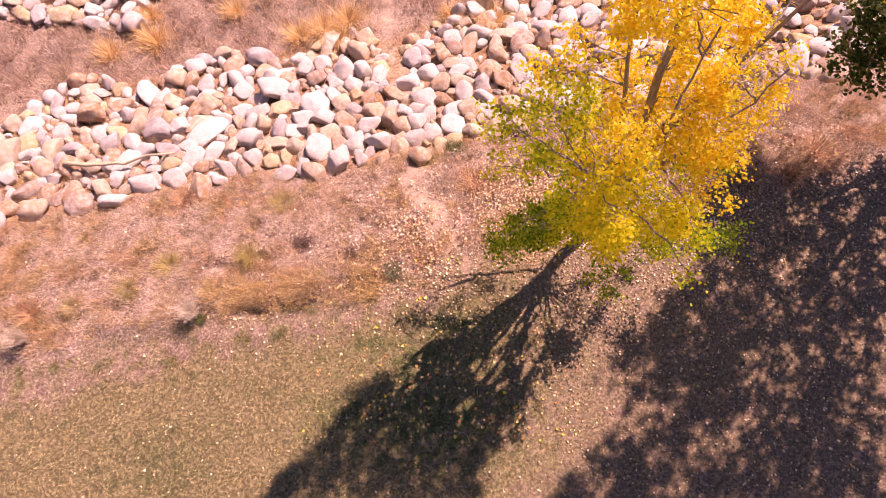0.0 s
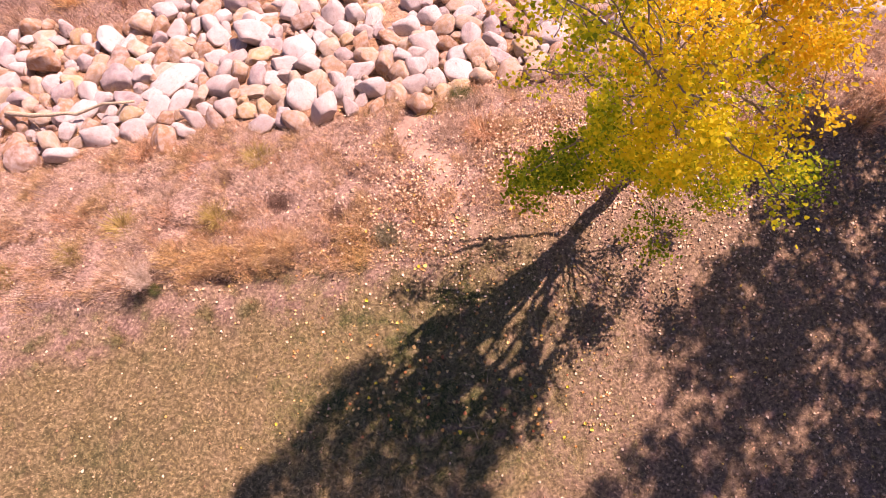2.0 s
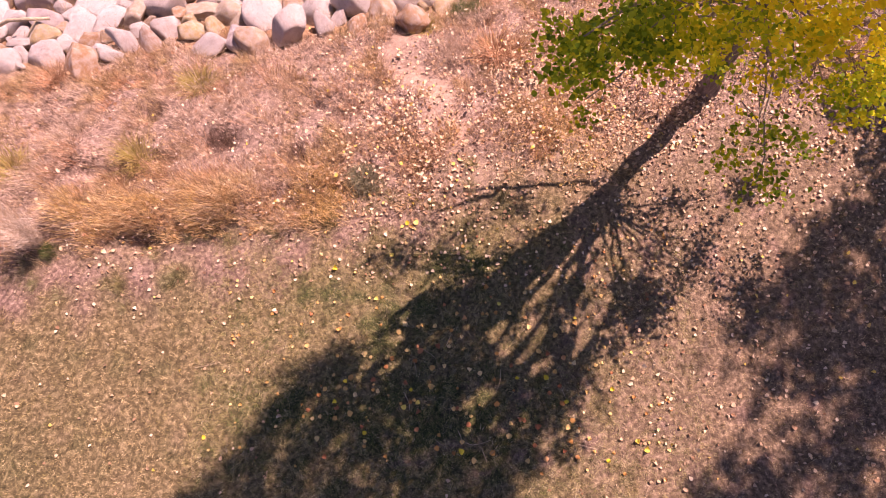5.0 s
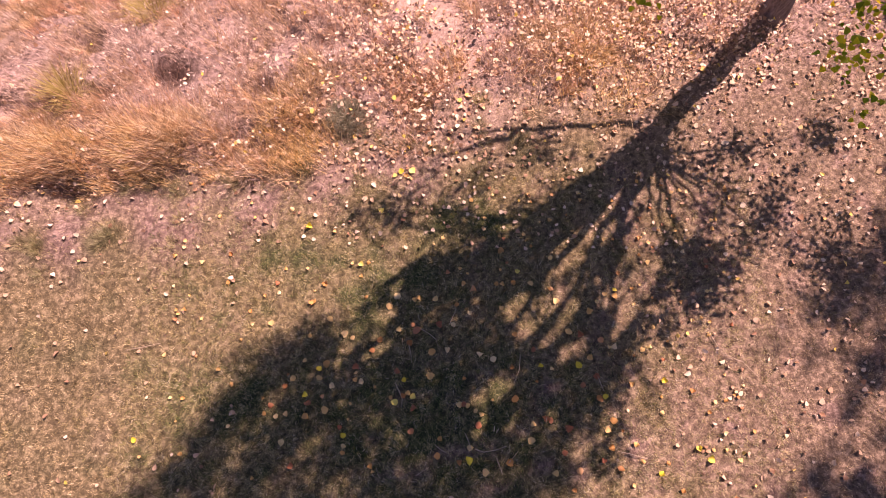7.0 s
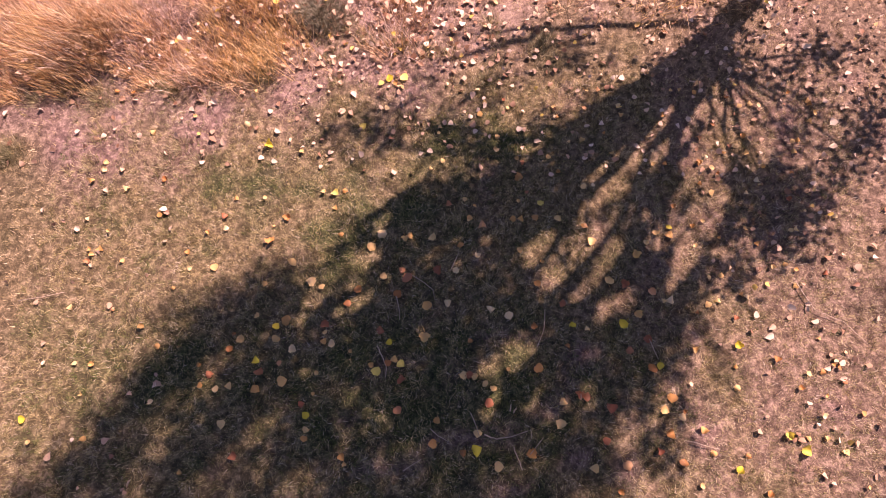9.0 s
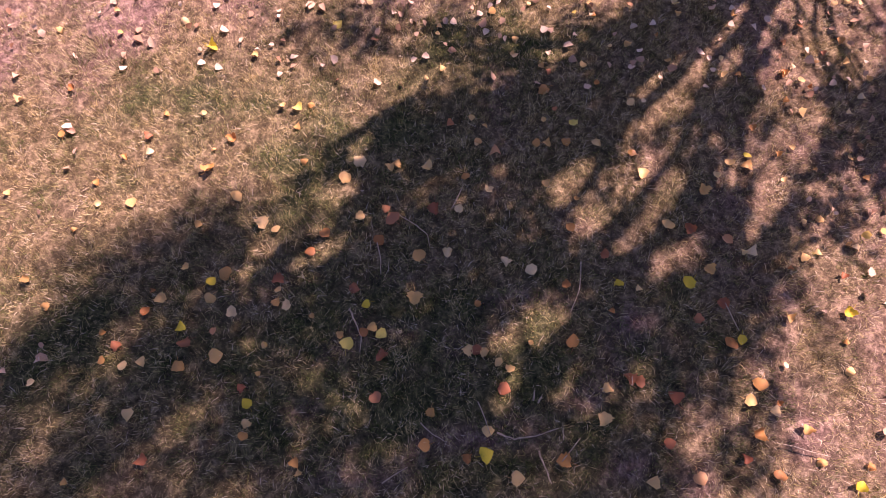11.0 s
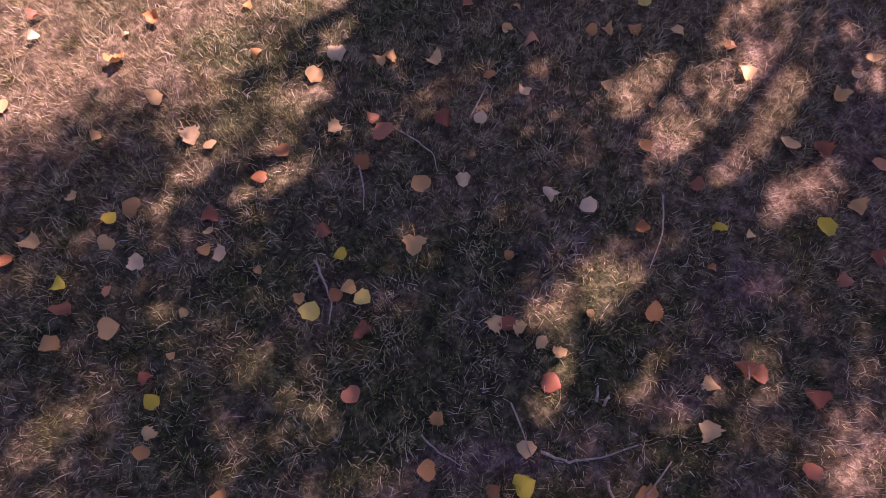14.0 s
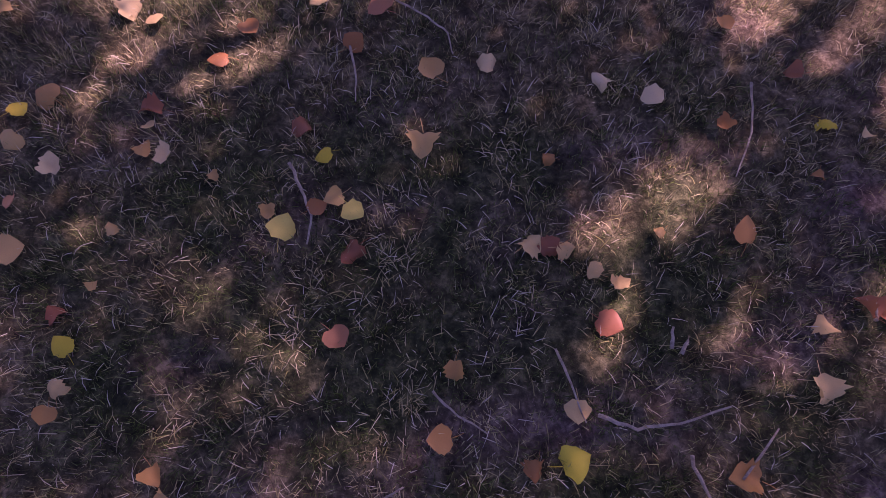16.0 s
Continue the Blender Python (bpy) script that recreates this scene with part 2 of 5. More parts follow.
M_DARKLEAF = crown_material("dark_leaf", [(0, (0.03, 0.06, 0.015)), (0.6, (0.07, 0.11, 0.025)), (1, (0.2, 0.22, 0.04))])


# ---- the lie of the land ----
SLOPE = 0.22  # the bank runs obliquely: u is the distance across it
PROFILE_U = [-500, 4.6, 5.4, 6, 7, 8, 9.4, 10.6, 14.2, 16.0, 19, 60, 900]
PROFILE_Z = [0, 0, -0.05, -0.15, -0.4, -0.8, -1.4, -1.8, -3.0, -3.25, -3.3, -3.0, 0]


def waves(x, y, size, seed):
    """A smooth uneven field of about -1 to 1."""
    r = np.random.default_rng(seed)
    out = np.zeros_like(np.asarray(x, float))
    for k in range(7):
        a, p, s = r.uniform(0, 6.28), r.uniform(0, 6.28), 6.28 / size * r.uniform(0.6, 1.7)
        out = out + np.sin((x * math.cos(a) + y * math.sin(a)) * s + p)
    return out / 3.2


HOLLOWS = [(-2.47, 4.55), (-3.93, 4.87), (-4.96, 4.59), (-5.4, 4.28), (-4.84, 3.0), (-6.1, 4.26), (-8.7, 3.08), (-10.1, 2.84), (-5.4, 5.6), (-7.3, 5.3)]


def land(x, y):
    x, y = np.asarray(x, float), np.asarray(y, float)
    u = y - SLOPE * x
    z = np.interp(u, PROFILE_U, PROFILE_Z) + np.clip(0.02 * x - 0.02, -0.25, 0.25)
    wild = np.clip((u - 4) / 2, 0.15, 1)
    swell = np.exp(-(((y - lawn_edge(x) - 0.55) / 0.42) ** 2)) * np.clip((-1.3 - x) / 0.8, 0, 1) * np.clip(0.6 + 0.7 * waves(x, y, 1.8, 3), 0, 1.2)
    dips = sum(0.26 * np.exp(-((x - a) / 0.3) ** 2 - ((y - b) / 0.17) ** 2) for a, b in HOLLOWS)
    return z + 0.2 * swell - dips + (0.07 * waves(x, y, 1.9, 1) + 0.05 * np.abs(waves(x, y, 0.85, 4))) * wild + 0.015 * waves(x, y, 0.7, 2) * (0.4 + wild)


def path_x(y):
    """The trodden path's middle."""
    return np.interp(y, [3.4, 4.1, 4.9, 6.0, 7.0, 7.7, 9, 13.3, 15.5, 19], [0.7, 0.45, 0.2, -0.3, -0.85, -0.75, -0.7, -1.9, -2.3, -2.8])


def lawn_edge(x):
    """Where the mown lawn ends and the wild grass begins."""
    return np.interp(x, [-30, -11.3, -9.2, -7.1, -5.4, -3.3, -1.3, 0.4, 2.0, 5.0, 9.0, 30], [-3.5, 1.3, 1.9, 2.5, 3.0, 3.2, 3.8, 4.3, 4.9, 5.5, 6.6, 10]) + 0.16 * np.sin(x * 2.7) + 0.1 * np.sin(x * 6.1 + 1)


def wildness(x, y):
    return np.clip((y - lawn_edge(x)) / 0.7 + 0.3 + 0.3 * waves(x, y, 0.8, 5), 0, 1)


def rocks_low(x):
    """The near edge of the stones."""
    return np.interp(x, [-30, -13.4, -10, -6.7, -2.4, -0.4, 1.2, 4, 7, 9.7, 12, 30], [3.5, 5.9, 6.7, 7.4, 7.6, 8.2, 8.6, 9.3, 10.0, 10.5, 10.6, 14])


def rocks_high(x):
    return np.interp(x, [-30, -16, -13.3, -9.6, -5.6, -1.8, 1, 4.6, 10, 14, 30], [9.0, 10.4, 12.0, 12.7, 13.6, 14.0, 15.2, 16.2, 16.8, 18, 22])


def pathness(x, y):
    w = 0.38 + 0.1 * np.sin(y * 1.3) + 0.14 * waves(x, y, 0.9, 8) + 0.06 * waves(x, y, 0.3, 9)
    d = np.abs(x - path_x(y)) / np.maximum(w, 0.1)
    return np.clip(1.3 - d, 0, 1) * np.clip((y - 3.7) / 1.0, 0, 1) * np.clip(0.65 + 0.5 * waves(x, y, 0.9, 10), 0.15, 1)


GREENS = [(-6.8, -0.8, 1.3, 0.8), (-1.8, 2.15, 0.6, 0.22), (-1.0, 1.5, 0.3, 0.3), (-0.2, 0.35, 1.4, 0.8), (-0.5, 1.95, 0.5, 0.3), (-4.5, 2.3, 0.7, 0.2), (-2.6, 0.3, 0.7, 0.5), (0.2, 2.6, 0.6, 0.4)]


def trodden(x, y):
    """An oval set where the tree's shade falls: thinner, greener turf, with shade darkened into its colour."""
    return np.exp(-((x - 0.5) / 1.9) ** 2 - ((y - 0.1) / 1.2) ** 2)


def bareness(x, y):
    """Where reddish soil and thatch show: towards the trees, along the lawn's edge and in patches."""
    edge = np.exp(-(((y - lawn_edge(x) + 0.6) / 0.42) ** 2)) * np.clip((1.2 - x) / 1.5, 0, 1) * np.clip(0.75 + 0.7 * waves(x, y, 0.9, 63), 0, 1)
    right = np.clip((x - 1.4) / 1.6 + 0.5 * waves(x, y, 0.9, 64), 0, 1) * 0.5
    return np.clip(np.maximum(edge, right) + np.clip(0.8 * waves(x, y, 0.8, 61) - 0.45, 0, 0.35) * np.where(x < -0.6, 0.4, 1.0) + np.clip(0.9 * waves(x, y, 0.42, 67) - 0.25, 0, 0.7) * trodden(x, y), 0, 1)


def lushness(x, y):
    """Where the lawn is still green."""
    spots = sum(1.05 * np.exp(-((x - a) / c) ** 2 - ((y - b) / d) ** 2) for a, b, c, d in GREENS)
    return np.clip(spots * (0.8 + 0.5 * waves(x, y, 0.45, 65)) + np.clip(0.7 * waves(x, y, 0.7, 62) - 0.2, 0, 0.7) * np.clip((2.5 - x) / 1.5, 0.15, 1) + np.clip(0.9 * waves(x, y, 0.38, 66) + 0.08, 0, 0.85) * trodden(x, y), 0, 1)


def spread(near, far, step, growth):
    out, d = [near], step
    while abs(out[-1]) < abs(far):
        d *= growth
        out.append(out[-1] + math.copysign(d, far))
    return out[1:]


def build_ground():
    xs = np.array(spread(-19, -600, 0.12, 1.35)[::-1] + list(np.arange(-19, 17.01, 0.12)) + spread(17, 600, 0.12, 1.35))
    ys = np.array(spread(-4, -600, 0.12, 1.35)[::-1] + list(np.arange(-4, 19.01, 0.12)) + spread(19, 600, 0.12, 1.35))
    X, Y = np.meshgrid(xs, ys)
    Z = land(X, Y)
    n, k = len(xs), len(ys)
    idx = np.arange(n * k).reshape(k, n)
    quads = np.stack([idx[:-1, :-1], idx[:-1, 1:], idx[1:, 1:], idx[1:, :-1]], -1).reshape(-1, 4)
    me = bpy.data.meshes.new("ground")
    me.from_pydata(np.stack([X, Y, Z], -1).reshape(-1, 3).tolist(), [], quads.tolist())
    for name, field in (("wild", np.clip((Y - lawn_edge(X) + 0.75) / 1.1 + 0.25 * waves(X, Y, 0.6, 6), 0, 1)), ("path", pathness(X, Y)), ("bare", bareness(X, Y)), ("lush", lushness(X, Y) * (np.abs(X) < 25) * np.where(X < -2.5, 0.6, 1.0)),
                        ("bed", np.clip((Y - rocks_low(X)) / 0.5 + 0.5, 0, 1) * np.clip((rocks_high(X) - Y) / 0.5 + 0.5, 0, 1))):
        a = me.attributes.new(name, "FLOAT", "POINT")
        a.data.foreach_set("value", field.reshape(-1).astype(np.float32))
    me.polygons.foreach_set("use_smooth", [True] * len(me.polygons))
    me.materials.append(M_GROUND)
    return tagged(new("ground", me), "mown brown lawn sloping into a dry grassy bank", "ground", kind="structure")


build_ground()


# ---- makers ----
def mesh_object(name, verts, faces, material, parent=None, smooth=True, label=""):
    me = bpy.data.meshes.new(name)
    me.from_pydata(np.asarray(verts).tolist(), [], [tuple(f) for f in faces])
    if smooth:
        me.polygons.foreach_set("use_smooth", [True] * len(me.polygons))
    me.materials.append(material)
    ob = new(name, me)
    if parent:
        ob.parent = parent
    if label:
        ob["label"] = label
    return ob


def many(name, shape, faces, places, turns, scales, material):
    """One mesh of many copies of a small shape (k x 3), each turned by a 3 x 3 matrix and scaled."""
    shape, n, k = np.asarray(shape, float), len(places), len(shape)
    pts = np.einsum("nij,nkj->nki", turns, shape[None] * np.asarray(scales, float).reshape(n, 1, -1)) + np.asarray(places)[:, None]
    return fused(name, pts, faces, material)


def fused(name, pts, faces, material):
    """pts: n x k x 3 corner places of n alike pieces, with one face list."""
    n, k = pts.shape[:2]
    sizes = np.array([len(f) for f in faces])
    flat = np.concatenate([np.array(f) for f in faces])
    loops = (flat[None] + (np.arange(n) * k)[:, None]).reshape(-1)
    totals = np.tile(sizes, n)
    me = bpy.data.meshes.new(name)
    me.vertices.add(n * k)
    me.vertices.foreach_set("co", pts.reshape(-1).astype(np.float32))
    me.loops.add(len(loops))
    me.loops.foreach_set("vertex_index", loops.astype(np.int32))
    me.polygons.add(len(totals))
    me.polygons.foreach_set("loop_start", np.concatenate([[0], np.cumsum(totals)[:-1]]).astype(np.int32))
    me.update(calc_edges=True)
    me.validate()
    me.materials.append(material)
    return new(name, me)


def turn_matrices(rx, ry, rz):
    """n rotation matrices, x first, then y, then z (radians)."""
    cx, sx, cy, sy, cz, sz = np.cos(rx), np.sin(rx), np.cos(ry), np.sin(ry), np.cos(rz), np.sin(rz)
    m = np.empty((len(rx), 3, 3))
    m[:, 0, 0], m[:, 0, 1], m[:, 0, 2] = cz * cy, cz * sy * sx - sz * cx, cz * sy * cx + sz * sx
    m[:, 1, 0], m[:, 1, 1], m[:, 1, 2] = sz * cy, sz * sy * sx + cz * cx, sz * sy * cx - cz * sx
    m[:, 2, 0], m[:, 2, 1], m[:, 2, 2] = -sy, cy * sx, cy * cx
    return m


def blades(name, x, y, length, width, lean, material, rng, lift=0.0, toward=None):
    """Bent grass blades that taper to a point, one at each place."""
    n = len(x)
    az = rng.uniform(0, 6.283, n) if toward is None else toward
    lean = lean * rng.uniform(0.5, 1.5, n)
    dx, dy = np.cos(az), np.sin(az)
    side = az + 1.571 + rng.normal(0, 0.5, n)
    sx, sy = np.cos(side) * width / 2, np.sin(side) * width / 2
    z = land(x, y) - 0.01 + lift
    pts = np.empty((n, 5, 3))
    for row, (f, wide) in enumerate(((0.0, 1.0), (0.55, 0.8), (1.0, 0.0))):
        bend = lean * (0.5 + 0.7 * f)
        out, up = length * f * np.sin(np.minimum(bend, 1.5)), length * f * np.cos(np.minimum(bend, 1.5))
        cx, cy, cz = x + dx * out, y + dy * out, z + up
        if wide:
            pts[:, row * 2] = np.stack([cx - sx * wide, cy - sy * wide, cz], -1)
            pts[:, row * 2 + 1] = np.stack([cx + sx * wide, cy + sy * wide, cz], -1)
        else:
            pts[:, 4] = np.stack([cx, cy, cz], -1)
    return fused(name, pts, [(0, 1, 3, 2), (2, 3, 4)], material)


def short_blades(name, x, y, length, width, lean, material, rng, toward=None):
    """Short straight blades, a triangle each."""
    n = len(x)
    az = rng.uniform(0, 6.283, n) if toward is None else toward
    bend = np.minimum(lean * rng.uniform(0.4, 1.6, n), 1.45)
    side = az + 1.571 + rng.normal(0, 0.5, n)
    sx, sy = np.cos(side) * width / 2, np.sin(side) * width / 2
    z = land(x, y)
    pts = np.empty((n, 3, 3))
    pts[:, 0] = np.stack([x - sx, y - sy, z - 0.004], -1)
    pts[:, 1] = np.stack([x + sx, y + sy, z - 0.004], -1)
    pts[:, 2] = np.stack([x + np.cos(az) * length * np.sin(bend), y + np.sin(az) * length * np.sin(bend), z + length * np.cos(bend)], -1)
    return fused(name, pts, [(0, 1, 2)], material)


def tube(points, radii, sides=8):
    """Rings round a line of points; returns corners and faces, closed at both ends."""
    pts = [Vector(p) for p in points]
    verts, faces = [], []
    for i, p in enumerate(pts):
        d = (pts[min(i + 1, len(pts) - 1)] - pts[max(i - 1, 0)]).normalized()
        a = d.cross(Vector((0.3, 0.9, 0.1))).normalized()
        b = d.cross(a)
        for k in range(sides):
            t = 6.28318 * k / sides
            verts.append(p + (a * math.cos(t) + b * math.sin(t)) * radii[i])
    for i in range(len(pts) - 1):
        for k in range(sides):
            j = (k + 1) % sides
            faces.append((i * sides + k, i * sides + j, (i + 1) * sides + j, (i + 1) * sides + k))
    faces.append(tuple(range(sides))[::-1])
    faces.append(tuple(range((len(pts) - 1) * sides, len(pts) * sides)))
    return verts, faces


def leaf_shape(rows, cols, curl, fold, stalk=True, wobble=0.0, seed=0):
    """A cottonwood leaf one unit long: a broad heart that comes to a point, with its stalk."""
    r = random.Random(seed)
    verts, faces = [], []
    widths = [(0.0, 0.24), (0.07, 0.4), (0.17, 0.5), (0.32, 0.54), (0.5, 0.51), (0.67, 0.42), (0.82, 0.28), (0.93, 0.13), (1.0, 0.015)]
    for i in range(rows):
        f = i / (rows - 1)
        w = float(np.interp(f, [a for a, _ in widths], [b for _, b in widths])) * (1 + wobble * r.uniform(-1, 1))
        for j in range(cols):
            s = 2 * j / (cols - 1) - 1
            back = 0.07 * abs(s) if i == 0 else 0
            lobe = 1 + wobble * (0.5 * math.sin(7 * f + 3 * s + seed) + r.uniform(-0.5, 0.5))
            verts.append((s * w * lobe, (f - 0.4 - back) * (1 + 0.3 * wobble * math.sin(4 * s + seed)), curl * (f - 0.45) ** 2 + fold * (s * w) ** 2 * 2 + wobble * (0.9 * math.sin(5.5 * f + 2.3 * s + 2 * seed) * abs(s) * 0.35 + r.uniform(-0.1, 0.1))))
    for i in range(rows - 1):
        for j in range(cols - 1):
            a = i * cols + j
            faces.append((a, a + 1, a + cols + 1, a + cols))
    if stalk:
        k = len(verts)
        verts += [(-0.016, -0.4, 0.0), (0.016, -0.4, 0.0), (0.05, -0.68, 0.05), (0.075, -0.67, 0.05), (0.14, -0.95, 0.12), (0.16, -0.93, 0.12)]
        faces += [(k, k + 1, k + 3, k + 2), (k + 2, k + 3, k + 5, k + 4)]
    return verts, faces


# ---- stones ----
def stone_shape(seed, level):
    r = random.Random(seed)
    bm = bmesh.new()
    bmesh.ops.create_icosphere(bm, subdivisions=level, radius=1)
    off = Vector((r.uniform(0, 90), r.uniform(0, 90), r.uniform(0, 90)))
    cuts = [(Vector((r.gauss(0, 1), r.gauss(0, 1), r.gauss(0, 1))).normalized(), r.uniform(0.46, 0.8)) for _ in range(11)]
    for v in bm.verts:
        p = v.co.copy()
        for n, d in cuts:
            over = p.dot(n) - d
            if over > 0:
                p -= n * over * 0.95
        p *= 1.24 + 0.1 * noise.noise(p * 1.2 + off) + 0.08 * noise.noise(p * 3.6 + off)
        v.co = p
    return bm


def stone_mesh(seed):
    bm = stone_shape(seed, 3)
    me = bpy.data.meshes.new("boulder")
    bm.to_mesh(me)
    bm.free()
    me.polygons.foreach_set("use_smooth", [True] * len(me.polygons))
    me.materials.append(M_STONE)
    return me


STONES = [stone_mesh(s) for s in range(18)]


def lay_stones():
    """Stones of four sizes, the largest first, none deep inside another."""
    r = random.Random(3)
    placed, cell = [], {}
    for rad0, rad1, tries in ((0.4, 0.52, 60), (0.27, 0.38, 4500), (0.18, 0.27, 9000), (0.1, 0.17, 7000)):
        for _ in range(tries):
            x, y, rad = r.uniform(-19, 16), r.uniform(4.5, 19), r.uniform(rad0, rad1)
            low, high = rocks_low(x) + 0.25 * math.sin(x * 1.9), rocks_high(x) + 0.4 * math.sin(x * 1.3)
            far_heap = x < -11.5 and y > 15.0 - 0.1 * (x + 15)
            if not (low < y < high or far_heap):
                continue
            if abs(x - path_x(y)) < 0.5 and y > 11.5 or x > 5 and r.random() < 0.45:
                continue
            if all((a - x) ** 2 + (b - y) ** 2 > (0.77 * (rad + c)) ** 2 for i in range(int(x) - 2, int(x) + 3) for j in range(int(y) - 2, int(y) + 3) for a, b, c in cell.get((i, j), ())):
                placed.append((x, y, rad))
                cell.setdefault((int(x), int(y)), []).append((x, y, rad))
    return placed


def stone_pose(x, y, rad, r):
    flat = r.uniform(0.6, 0.85)
    return pose(x, y, float(land(x, y)) + rad * flat * r.uniform(0.3, 0.7), r.uniform(-25, 25), r.uniform(-25, 25), r.uniform(0, 360)) @ \
        Matrix.Diagonal((rad * r.uniform(0.95, 1.45), rad * r.uniform(0.8, 1.1), rad * flat, 1))


def build_stones():
    r = random.Random(5)
    spots = sorted(lay_stones(), key=lambda p: p[0] ** 2 * 0.6 + p[1] ** 2 - 60 * p[2])
    for x, y, rad in spots[:300]:
        ob = new("boulder", r.choice(STONES))
        ob.matrix_world = stone_pose(x, y, rad, r)
        size = "large" if rad > 0.4 else "small" if rad < 0.2 else "rounded"
        tagged(ob, size + " weathered stone lying in the dry bank", "boulder", "stones of the bank")
    shapes, faces = [], None
    for k in range(8):
        bm = stone_shape(40 + k, 3)
        shapes.append(np.array([(*v.co, 1) for v in bm.verts]))
        faces = [tuple(v.index for v in f.verts) for f in bm.faces]
        bm.free()
    pts = np.stack([r.choice(shapes) @ np.array(stone_pose(x, y, rad, r)).T[:, :3] for x, y, rad in spots[300:]])
    heap = fused("boulder_heap", pts, faces, M_LOOSE_STONE)
    heap.data.polygons.foreach_set("use_smooth", [True] * len(heap.data.polygons))
    tagged(heap, "heaped pale and tan stones along the bank", "boulders", kind="stuff")


build_stones()


# ---- trees ----
def limb(start, way, length, radius, r, droop=0.0, bends=7):
    pts, p, d = [Vector(start)], Vector(start), Vector(way).normalized()
    for i in range(bends):
        d = (d + Vector((r.gauss(0, 0.09), r.gauss(0, 0.09), r.gauss(0, 0.06) - droop))).normalized()
        p = p + d * (length / bends)
        pts.append(p.copy())
    return pts, [max(radius * (1 - 0.85 * i / bends), 0.006) for i in range(bends + 1)]


def along(pts, f):
    k = f * (len(pts) - 1)
    i = min(int(k), len(pts) - 2)
    return pts[i].lerp(pts[i + 1], k - i), (pts[i + 1] - pts[i]).normalized()


CROWN_V = [(0, -0.4, 0), (0.42, -0.22, 0.07), (0.3, 0.2, 0.06), (0, 0.6, 0.02), (-0.3, 0.2, 0.06), (-0.42, -0.22, 0.07)]
LEAF_F = [(0, 1, 2, 3), (0, 3, 4, 5)]


def joined(tubes):
    """Several tubes as one list of corners and faces."""
    verts, faces = [], []
    for v, f in tubes:
        k = len(verts)
        verts += v
        faces += [tuple(i + k for i in face) for face in f]
    return verts, faces


def clear_of_streaks(places, sun_streaks, rng):
    """Which leaves cast no shade on the sun streaks set on the lawn; the others are left out."""
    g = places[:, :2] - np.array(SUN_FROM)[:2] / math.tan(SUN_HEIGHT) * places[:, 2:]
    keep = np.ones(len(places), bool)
    for ax, ay, bx, by, half in sun_streaks:
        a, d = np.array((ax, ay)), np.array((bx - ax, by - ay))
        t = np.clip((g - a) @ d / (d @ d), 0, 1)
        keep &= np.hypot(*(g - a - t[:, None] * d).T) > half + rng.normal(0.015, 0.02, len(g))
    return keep


